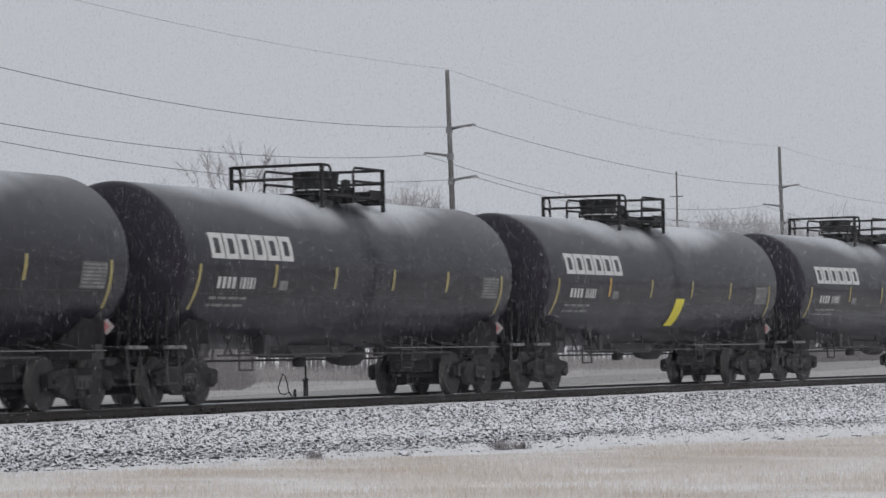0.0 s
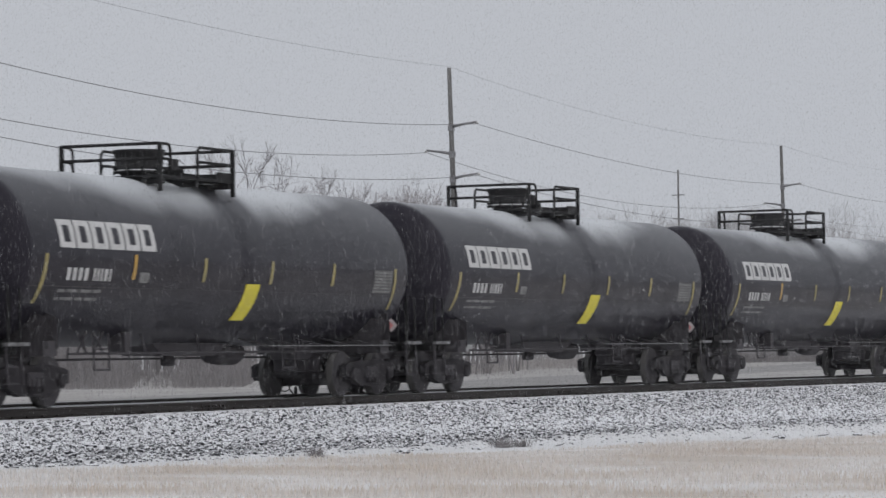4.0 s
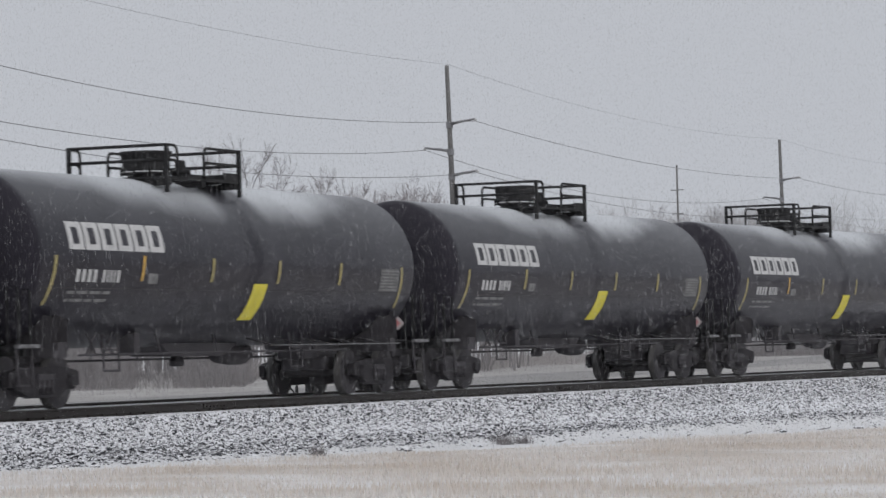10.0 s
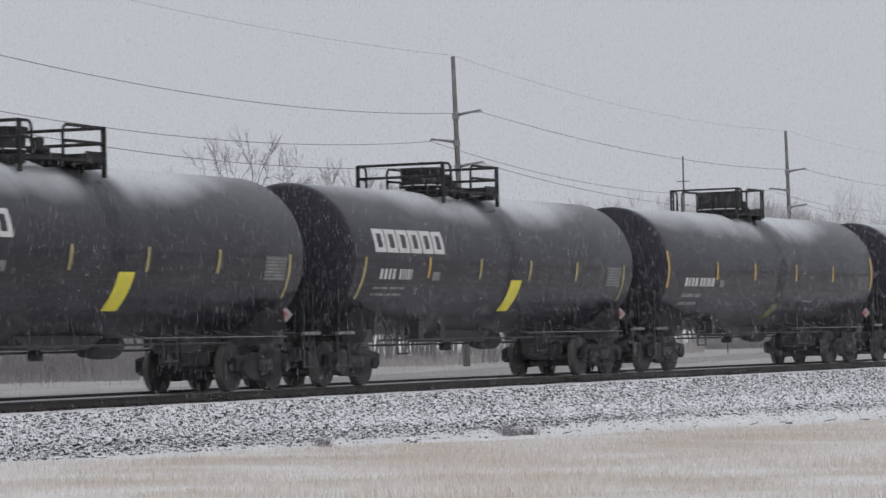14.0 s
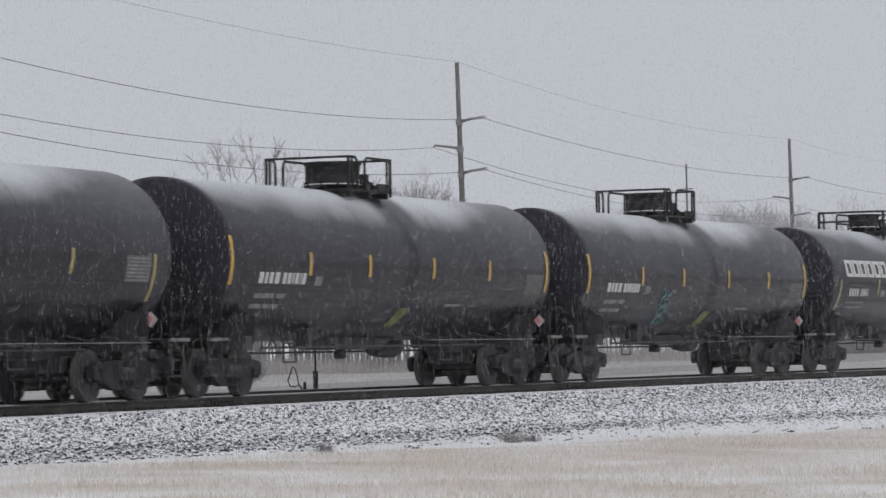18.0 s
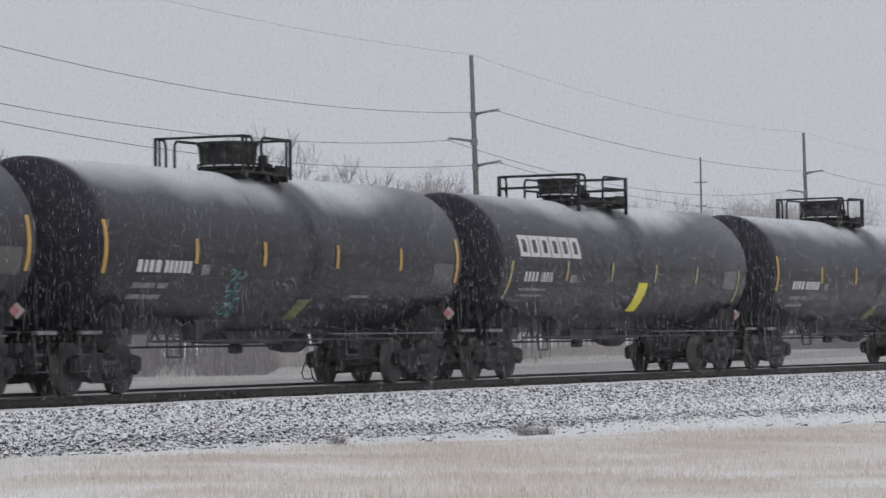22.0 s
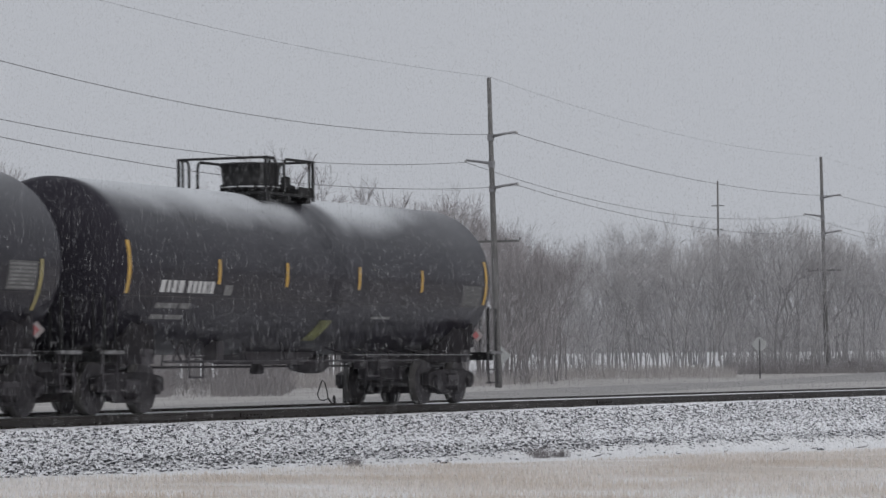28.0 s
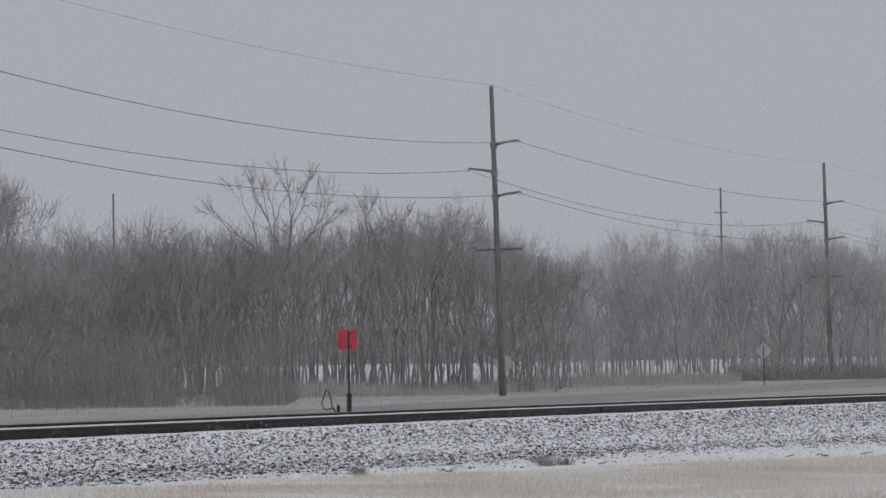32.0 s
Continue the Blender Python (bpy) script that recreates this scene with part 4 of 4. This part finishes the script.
        part("brake_rod", bm, DARK_STEEL, car)
    bm = bmesh.new()
    box(bm, -3.42, -3.2, -0.93, -0.6, 0.88, 1.28)
    part("brake_lever", bm, DARK_STEEL, car)
    for x in (-5.1, -4.5):
        for a, e in ((x, x + 0.35), (x + 0.35, x)):
            bm = bmesh.new()
            tube(bm, [(a, -0.9, 0.9), (e, -0.9, 1.28)], 0.022, 6)
            part("cross_brace", bm, DARK_STEEL, car)
    bm = bmesh.new()
    lathe(bm, [(-0.75, 0.02), (-0.72, 0.2), (-0.3, 0.24), (0.3, 0.24), (0.55, 0.16), (0.6, 0.02)], "x", (3.1, 0.35, 0.9), 16)
    part("brake_cylinder", bm, DARK_STEEL, car)
    for x, low in ((-4.75, 0.62), (2.75, 0.6)):
        bm = bmesh.new()
        for u in (0.0, 0.55):
            tube(bm, [(x + u, -1.02, 1.25), (x + u, -1.05, low)], 0.02, 6)
        tube(bm, [(x, -1.05, low), (x + 0.55, -1.05, low)], 0.02, 6)
        tube(bm, [(x, -1.03, 0.98), (x + 0.55, -1.03, 0.98)], 0.016, 6)
        part("stirrup", bm, DARK_STEEL, car, "steel step stirrup under the tank")
    # bottom outlet with its skid
    bm = bmesh.new()
    lathe(bm, [(0.66, 0.09), (0.68, 0.14), (0.78, 0.14), (0.8, 0.11), (1.1, 0.13)], "z", (0, 0, 0), 16)
    vs = [(-1.45, 1.1), (-1.0, 0.86), (1.1, 0.84), (1.75, 1.08)]
    for y in (-0.42, 0.42):
        bm.faces.new([bm.verts.new((x, y, z)) for x, z in vs])
    a = [[bm.verts.new((x, y, z)) for x, z in vs] for y in (-0.42, 0.42)]
    for k in range(3):
        bm.faces.new((a[0][k], a[0][k + 1], a[1][k + 1], a[1][k]))
    part("bottom_outlet", bm, DARK_STEEL, car)


def add_rail_platform(car, x0, x1, w, deck, top, middle, hx, hr):
    for a, b in ((x0, hx - hr - 0.15), (hx + hr + 0.35, x1)):
        bm = bmesh.new()
        box(bm, a, b, -w, w, deck - 0.04, deck)
        part("deck", bm, PLATFORM, car, "black grating deck")
    for y in (-w, w - 0.3):
        bm = bmesh.new()
        box(bm, x0 - 0.004, x1 + 0.004, y - 0.004, y + 0.304, deck - 0.05, deck + 0.004)
        part("side_deck", bm, PLATFORM, car)
    for x in (x0 + 0.15, (x0 + x1) / 2, x1 - 0.15):
        bm = bmesh.new()
        box(bm, x - 0.05, x + 0.05, -w, w, deck - 0.16, deck - 0.054)
        part("deck_beam", bm, PLATFORM, car)
    bm = bmesh.new()
    box(bm, x1 - 0.03, x1, -w, w, deck, deck + 0.14)
    box(bm, x1 - 0.62, x1, -w, -w + 0.03, deck, deck + 0.14)
    part("toe_board", bm, PLATFORM, car)
    for x in (x0, x1):
        for y in (-w, w):
            bm = bmesh.new()
            t = 0.035 if middle else 0.024
            box(bm, x - t, x + t, y - t, y + t, deck - 0.3 if y < 0 and middle else deck - 0.12, top)
            part("corner_post", bm, PLATFORM, car)
    levels = (top - 0.02, (top + deck) / 2) if middle else (top - 0.02,)
    for z in levels:
        for x in (x0, x1):
            bm = bmesh.new()
            tube(bm, [(x, -w, z), (x, w, z)], 0.03 if middle else 0.024, 8)
            part("end_rail", bm, PLATFORM, car)
    # hooped side rails leave a gap for the ladder
    for y in (-w, w):
        for a, b in ((x0, x0 + 0.42), (x1, x1 - 1.25 if not middle else x1 - 1.45)):
            for z in levels:
                drop = deck if z == levels[0] else deck
                bm = bmesh.new()
                d = 0.1 if b > a else -0.1
                tube(bm, [(a, y, z), (b - d, y, z), (b - d * 0.3, y, z - 0.05), (b, y, z - 0.14), (b, y, drop - 0.02)], 0.027, 8)
                if not middle:
                    tube(bm, [(a - d * 1.6 + d * 3.2, y, z), (a + d * 1.7, y, drop)], 0.024, 6)
                part("side_rail", bm, PLATFORM, car)
    # manway housing
    bm = bmesh.new()
    lathe(bm, [(ZC + R - 0.06, hr * 0.72), (deck + 0.1, hr * 0.72), (deck + 0.1, hr * 1.02), (deck + 0.13, hr * 1.02), (deck + 0.14, hr * 0.93), (top - 0.14, hr), (top - 0.1, hr * 1.06), (top - 0.06, hr * 1.06), (top - 0.05, hr * 0.3)], "z", (hx, 0, 0), 28)
    housing = part("manway_housing", bm, PLATFORM, car, "round black protective housing")
    bm = bmesh.new()
    lathe(bm, [(deck + 0.132, hr * 0.9), (deck + 0.132, hr * 1.0), (deck + 0.15, hr * 0.99), (deck + 0.155, hr * 0.93)], "z", (hx, 0, 0), 28)
    part("snow_rim", bm, SNOW, housing, "line of snow on the housing flange")
    bm = bmesh.new()
    for k in range(10):
        a = math.tau * k / 10
        tube(bm, [(hx + hr * 1.0 * math.cos(a), hr * 1.0 * math.sin(a), deck + 0.08), (hx + hr * math.cos(a), hr * math.sin(a), deck + 0.2)], 0.025, 6)
    part("bolt", bm, PLATFORM, housing)["kind"] = "stuff"
    bm = bmesh.new()
    lathe(bm, [(ZC + R - 0.05, 0.16), (deck + 0.12, 0.16), (deck + 0.13, 0.2), (deck + 0.2, 0.2), (deck + 0.24, 0.1), (deck + 0.38, 0.1), (deck + 0.4, 0.02)], "z", (hx + hr + 0.42, -0.25, 0), 14)
    part("valve", bm, PLATFORM, car)
    bm = bmesh.new()
    lathe(bm, [(ZC + R - 0.05, 0.11), (deck + 0.22, 0.11), (deck + 0.27, 0.03)], "z", (hx + hr + 0.75, 0.3, 0), 12)
    part("valve", bm, PLATFORM, car)
    bm = bmesh.new()
    box(bm, hx + hr + 0.2, hx + hr + 0.9, -0.5, -0.3, deck - 0.02, deck + 0.12)
    part("valve_box", bm, PLATFORM, car)


def stripe(car, x, z0, z1, w, mat, slant=0.0):
    bm = bmesh.new()
    on_tank(bm, ((x - w / 2, z1), (x + w / 2, z1), (x + w / 2 + slant, z0), (x - w / 2 + slant, z0)), 0.01, 0, 6)
    part("reflective_strip", bm, mat, car, "vertical yellow reflective strip")


def placards(car, x):
    bm = bmesh.new()
    m = pose(x, -1.4, 1.42, 0, 0, -35) @ pose(0, 0, 0, 0, 45, 0)
    box(bm, -0.1, 0.1, -0.012, 0.012, -0.1, 0.1, m, 1)
    box(bm, -0.092, 0.03, -0.018, -0.013, -0.092, 0.03, m, 0)
    box(bm, -0.02, 0.02, 0.04, 0.3, -0.25, 0.25, pose(x, -1.35, 1.42), 2)
    part("placard", bm, [PLACARD_RED, PLACARD_WHITE, DARK_STEEL], car, "small red and white diamond placard")


def emblem_car(panel, seed, shift=0.0):
    """A car with the white block emblem and a round manway inside a double-railed platform."""
    car = root("tank_car", pose(0, 0, 0), "black tank car with white block emblem" + (" and bright yellow panel" if panel else " and no panel"), "tank car", "cars of the train")
    add_body(car, 8.41, 7.65, BLACK, (-5.2, -2.6, 0.0, 2.6, 5.2))
    add_underframe(car, 8.41, 8.865, 13.7, seed)
    add_trucks(car, 13.7)
    add_rail_platform(car, -2.15 + shift, 0.78 + shift, 1.0, 4.1, 4.68, True, -1.05 + shift * 1.6, 0.46)
    bm = bmesh.new()
    emblem(bm, -6.74, -3.28, 2.67, 3.14)
    part("emblem", bm, WHITE_PAINT, car, "row of six white block shapes")
    rng = random.Random(seed)
    bm = bmesh.new()
    bars(bm, -6.47, -5.75, 2.13, 2.34, [1, 1, 1, 1], 2.4)
    bars(bm, -5.55, -4.94, 2.13, 2.34, [rng.choice((0.6, 1)) for _ in range(5)], 2.2)
    part("stencil", bm, WHITE_PAINT, car, "small white stencilled marks")["kind"] = "stuff"
    bm = bmesh.new()
    bars(bm, -6.66, -5.15, 1.93, 1.98, [2, 3, 3, 2])
    bars(bm, -6.66, -5.2, 1.8, 1.85, [1, 3, 2, 3])
    bars(bm, -3.9, -3.55, 2.12, 2.3, [1])
    part("data_stencil", bm, FAINT_PAINT, car, "faint stencilled data lines")["kind"] = "stuff"
    bm = bmesh.new()
    for k in range(7):
        rect(bm, 6.1, 6.95, 2.08 + k * 0.062, 2.115 + k * 0.062, 0.006)
    part("data_stencil", bm, FAINT_PAINT, car, "block of faint stencilled data lines")["kind"] = "stuff"
    bm = bmesh.new()
    rect(bm, 6.06, 7.0, 2.06, 2.52)
    part("decal", bm, GREY_PANEL, car, "dull grey decal")
    for x in (-4.08, -1.4, 1.37, 4.14):
        stripe(car, x, 2.17, 2.6, 0.1, YELLOW if x < -4 and seed % 2 == 0 else PALE_YELLOW, -0.05)
    for x, sl in ((-7.2, -0.12), (7.1, 0.05)):
        stripe(car, x, 1.74, 2.56, 0.1, PALE_YELLOW, sl)
    if panel:
        bm = bmesh.new()
        on_tank(bm, ((0.32, 2.16), (0.91, 2.16), (0.88, 1.5), (0.31, 1.5)), 0.01, 0, 8)
        part("yellow_panel", bm, BRIGHT_YELLOW, car, "bright yellow painted panel")
    placards(car, 7.15)
    return car


def plain_car(seed, graffiti, tail):
    """A plainer car: no emblem, bright strips, a larger manway inside a single-railed platform."""
    car = root("tank_car", pose(0, 0, 0), "plain black tank car with yellow strips" + (", sprayed with teal scrawls" if graffiti else (", last of the train" if tail else " and a dirty yellow panel")), "tank car", "cars of the train")
    trim = 0.42 if graffiti else 0.0
    add_body(car, 8.56, 7.85, GREYED, (-5.3, -1.8, 1.8, 5.3), trim)
    add_underframe(car, 8.56, 9.025, 13.8, seed, trim)
    add_trucks(car, 13.8, trim)
    add_rail_platform(car, -1.4, 0.62, 0.92, 4.08, 4.74, False, -0.2, 0.57)
    rng = random.Random(seed)
    bm = bmesh.new()
    bars(bm, -6.6, -5.75, 2.1, 2.31, [0.9, 0.6, 0.8, 1])
    bars(bm, -5.6, -4.62, 2.1, 2.31, [1, 1, rng.choice((0.4, 1)), 1, rng.choice((0.4, 1)), 1])
    part("stencil", bm, WHITE_PAINT, car, "white stencilled marks")["kind"] = "stuff"
    bm = bmesh.new()
    bars(bm, -6.6, -5.3, 1.83, 1.92, [4, 2])
    bars(bm, -6.6, -5.4, 1.64, 1.72, [3, 4])
    bars(bm, -4.2, -3.9, 2.08, 2.26, [1])
    bars(bm, 2.4, 3.3, 1.72, 1.77, [1])
    part("data_stencil", bm, FAINT_PAINT, car, "faint stencilled data lines")["kind"] = "stuff"
    bm = bmesh.new()
    rect(bm, 6.5 - trim, 7.5 - trim, 2.0, 2.44)
    part("decal", bm, GREY_PANEL, car, "dull grey decal")
    for x in (-4.47, -1.75, 1.41, 4.39):
        stripe(car, x, 2.27, 2.71, 0.11, YELLOW)
    for x in (-7.78, 7.7 - trim):
        stripe(car, x, 2.06, 2.96, 0.12, YELLOW)
    bm = bmesh.new()
    on_tank(bm, ((0.2, 1.68), (0.72, 1.68), (0.64, 1.3), (0.1, 1.3)), 0.01, 0, 6)
    part("yellow_panel", bm, OLIVE, car, "dirt-covered yellow panel")
    if graffiti:
        def sprayed(bm, pts, width):
            out = []
            for x, z in pts:
                a = math.asin(max(-0.95, min(0.95, (z - ZC) / R)))
                out.append((x, -(R + 0.003) * math.cos(a), ZC + (R + 0.003) * math.sin(a)))
            tube(bm, out, width, 5)
        bm = bmesh.new()
        for cx, cz, rx, rz in ((-2.95, 2.08, 0.14, 0.1), (-2.62, 2.1, 0.13, 0.09), (-2.85, 1.9, 0.2, 0.11), (-2.6, 1.84, 0.12, 0.13), (-2.72, 1.66, 0.2, 0.1), (-2.4, 1.6, 0.14, 0.09), (-2.62, 1.48, 0.17, 0.08), (-2.3, 1.42, 0.12, 0.07)):
            a = rng.uniform(0, 6.28)
            sprayed(bm, [(cx + rx * math.cos(a + j * 0.62) * rng.uniform(0.75, 1.15), cz + rz * math.sin(a + j * 0.62) * rng.uniform(0.75, 1.15)) for j in range(9)], 0.02)
        for k in range(5):
            x, z = -2.95 + 0.12 * k, 2.15 - 0.14 * k
            sprayed(bm, [(x, z), (x + 0.12, z - 0.06), (x + 0.1, z - 0.18), (x + 0.3, z - 0.22)], 0.016)
        part("graffiti", bm, TEAL, car, "teal sprayed scrawl")["kind"] = "stuff"
        bm = bmesh.new()
        for k in range(6):
            x, z = -0.75 + rng.uniform(-0.1, 0.25), 2.02 + rng.uniform(-0.1, 0.08)
            sprayed(bm, [(x, z), (x + 0.15, z - 0.05), (x + 0.28, z - 0.13)], 0.022)
        part("graffiti", bm, SPRAY, car, "pale green sprayed smear")["kind"] = "stuff"
    placards(car, 7.5 - trim)
    return car


# where each car's middle stands at the start, the head of the visible string first
TRAIN = []
for k, place in enumerate((43.71, 61.44, 79.17, 96.90, 114.63, 132.52, 150.36, 168.31, 186.42, 203.92, 221.81)):
    if k in (7, 8, 10):
        TRAIN.append((plain_car(30 + k, k == 8, k == 10), place))
    else:
        TRAIN.append((emblem_car(k > 1, 30 + k, 1.25 if k == 1 else 0.0), place))


# ---- beside the track ----
def build_marker():
    (x, y, _), turn = track(66.36, 2.2)
    r = root("red_marker", pose(x, y, -0.42, 0, 0, turn), "red folded plate marker on a thin black post", "trackside marker")
    bm = bmesh.new()
    tube(bm, [(0, 0, 0.35), (0.01, 0, 2.18)], 0.021, 8)
    part("post", bm, BLACK_POST, r)
    bm = bmesh.new()
    box(bm, -0.045, 0.045, -0.045, 0.045, -0.1, 0.82)
    box(bm, -0.055, 0.055, -0.055, 0.055, 0.76, 0.82)
    part("base_box", soften(bm, 0.015, 2), BLACK_POST, r, "black post socket")
    for s in (-1, 1):
        bm = bmesh.new()
        box(bm, 0, 0.215, -0.006, 0.006, 1.78, 2.21, pose(0, 0.02, 0, 0, 0, -66 + 12 * s + (180 if s < 0 else 0)))
        part("plate", bm, RED, r, "red plate half")
    bm = bmesh.new()
    for z in (1.86, 2.12):
        tube(bm, [(-0.03, -0.05, z), (0.03, -0.05, z)], 0.02, 6)
    part("bolt", bm, BLACK_POST, r)


def build_hose():
    """A loop of stiff cable that stands out of the ballast beside a short stub; local x runs across the view."""
    (x, y, _), _ = track(66.36, 2.2)
    bm = bmesh.new()
    pts = [(-0.04, -0.5), (-0.04, 0.0), (-0.11, 0.1), (-0.135, 0.28), (-0.18, 0.45), (-0.23, 0.51), (-0.28, 0.38), (-0.34, 0.2), (-0.3, 0.085), (-0.2, 0.06), (-0.1, 0.11), (-0.02, 0.0), (-0.02, -0.5)]
    tube(bm, [(a, 0.05 * math.sin(k), c) for k, (a, c) in enumerate(pts)], 0.014, 6)
    lathe(bm, [(-0.5, 0.035), (0.12, 0.035), (0.17, 0.02)], "z", (0.02, 0.06, 0), 8)
    ob = thing("cable_loop", bm, BLACK_POST, "loop of black cable standing beside the rails", "cable")
    ob.matrix_world = pose(x - 0.26 * math.cos(radians(-66)), y - 0.26 * math.sin(radians(-66)), 0.0, 0, 0, -66)


def build_sign(bearing, d, size, centre):
    x, y = spot(bearing, d)
    r = root("road_sign", pose(x, y, beyond(x, y), 0, 0, -66), "diamond road sign seen from behind on a thin post", "road sign", "road signs")
    bm = bmesh.new()
    box(bm, -0.03, 0.03, -0.06, -0.012, -0.3, centre + 0.3)
    part("post", bm, DARK_STEEL, r, "dark steel channel post")
    bm = bmesh.new()
    box(bm, -size, size, -0.008, 0, -size, size, pose(0, 0, centre, 0, 45, 0))
    part("plate", soften(bm, 0.003, 1), SIGN_BACK, r)
    bm = bmesh.new()
    for z in (centre - 0.2, centre + 0.2):
        tube(bm, [(0, -0.075, z), (0, -0.01, z)], 0.014, 6)
    part("bolt", bm, GALVANISED, r)


def build_debris():
    rng = random.Random(8)
    # dark stones at the foot of the slope
    for s, off, size in ((46.9, 0.15, 0.15), (52.6, 0.1, 0.1), (58.3, 0.35, 0.17), (61.9, 0.3, 0.12), (70.2, 0.5, 0.1), (78, 0.9, 0.14), (83.5, 0.9, 0.13), (49.5, 0.05, 0.09)):
        (x, y, _), turn = track(s, -foot(s) - off)
        bm = bmesh.new()
        bmesh.ops.create_icosphere(bm, subdivisions=2, radius=size)
        for v in bm.verts:
            v.co *= 0.75 + 0.5 * noise.noise(v.co * 9 + Vector((s, 0, 0)))
            v.co.z *= 0.55
            v.co.x *= 1.25
        ob = thing("stone", bm, STONE, "dark stone lying in the snow", "stone", "loose stones")
        ob.matrix_world = pose(x, y, field_level(s) + size * 0.2, 0, 0, rng.uniform(0, 90))
    for s, off in ((73, 0.5), (76.5, 0.6), (79, 0.4), (66, 0.35), (81.5, 0.7), (85, 0.8), (88, 0.5), (63.5, 0.25)):
        (x, y, _), turn = track(s, -foot(s) - off)
        bm = bmesh.new()
        tube(bm, [(-0.3, 0, 0.0), (-0.05, 0.015, 0.02), (0.15, 0.01, 0.03), (0.3, 0.02, 0.05)], [0.016, 0.014, 0.011, 0.007], 6)
        tube(bm, [(-0.05, 0.015, 0.02), (0.1, 0.09, 0.05)], [0.007, 0.004], 5)
        ob = thing("stick", bm, POLE, "thin dark stick lying on the snow", "stick", "loose sticks")
        ob.matrix_world = pose(x, y, field_level(s) + 0.02, 0, 0, rng.uniform(-30, 30))


build_marker()
build_hose()
build_sign(5.4, 196, 0.34, 1.95)
build_sign(1.03, 157.5, 0.36, 1.45)
build_debris()


def weed_clump(s, off, size, seed, label):
    (x, y, _), _ = track(s, -foot(s) - off)
    z = field_level(s)
    blades("weed_clump", 160, lambda rng: (x + rng.normal(0, size * 0.5), y + rng.normal(0, size * 0.3), z, 1.0), size * 0.9, 0.012, BRUSH, label, "weeds", seed, 1.1)


weed_clump(54.8, 0.25, 0.22, 41, "small dark clump of dead weeds")
weed_clump(63.5, 0.1, 0.34, 42, "low grey-brown clump of dead weeds")
weed_clump(64.4, 0.15, 0.26, 43, "low grey-brown clump of dead weeds")


# ---- falling snow ----
def snowfall(name, count, near, far, size, fall, mat, long, seed):
    """Flakes of one triangle each, in a column tall enough to fall through the view all along."""
    rng = np.random.default_rng(seed)
    d = near + (far - near) * rng.random(count) ** 0.6
    a = np.radians(24.2 + rng.uniform(-8.6, 8.6, count))
    low, high = EYE[2] - 0.06 * d, EYE[2] + 0.1 * d + fall * 32
    z = low + (high - low) * rng.random(count)
    p = np.stack([d * np.cos(a), EYE[1] + d * np.sin(a), z], 1)
    r = (size * rng.uniform(0.5, 1.3, count))[:, None]
    u = rng.normal(0, 0.25, (count, 3)) + np.array([0.12, 0.1, long])
    v = np.cross(u, rng.normal(0, 1, (count, 3)))
    v /= np.linalg.norm(v, axis=1)[:, None] * (0.6 * long if long > 1 else 1.0)
    verts = np.stack([p + u * r, p - u * r * 0.5 + v * r * 0.87, p - u * r * 0.5 - v * r * 0.87], 1).reshape(-1)
    me = bpy.data.meshes.new(name)
    me.vertices.add(count * 3)
    me.vertices.foreach_set("co", verts)
    me.loops.add(count * 3)
    me.loops.foreach_set("vertex_index", np.arange(count * 3))
    me.polygons.add(count)
    me.polygons.foreach_set("loop_start", np.arange(count) * 3)
    me.update(calc_edges=True)
    me.materials.append(mat)
    return tagged(new(name, me), "light falling snow and haze flakes in the air", "falling snow", kind="stuff")


# the last two layers are oversized flakes added as a veil of haze
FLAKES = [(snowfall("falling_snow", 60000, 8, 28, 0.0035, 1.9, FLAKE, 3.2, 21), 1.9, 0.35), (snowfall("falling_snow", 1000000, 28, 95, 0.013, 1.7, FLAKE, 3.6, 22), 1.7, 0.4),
          (snowfall("falling_snow", 380000, 38, 64, 0.0175, 1.5, HAZE_FLAKE, 1.0, 24), 1.5, 0.35),
          (snowfall("falling_snow", 540000, 64, 165, 0.04, 1.2, HAZE_FLAKE, 1.0, 23), 1.2, 0.3)]


# ---- what moves ----
def travelled(t):
    """How far the train has rolled; it gathers a little speed as its tail goes by."""
    return SPEED * t + 0.4 * fade(t, 27.5, 31.5)


def motions():
    for car, start in TRAIN:
        rows = []
        for t in range(0, 33):
            s = start - travelled(t)
            (xa, ya, _), _ = track(s - 6.85)
            (xb, yb, _), _ = track(s + 6.85)
            rows.append((t, pose((xa + xb) / 2, (ya + yb) / 2, 0, 0, 0, math.degrees(math.atan2(yb - ya, xb - xa)))))
        walk(car, rows)
        for ws in car.children:
            if ws.name.split(".")[0] == "wheelset":
                x = ws.location.x
                walk(ws, [(k * 0.1, pose(x, 0, 0.457, 0, -math.degrees(travelled(k * 0.1) / 0.457), 0)) for k in range(321)])
    for ob, fall, drift in FLAKES:
        walk(ob, [(t, pose(-drift * t + 4 * drift, -drift * 0.3 * t, -fall * t)) for t in range(0, 33)])


motions()
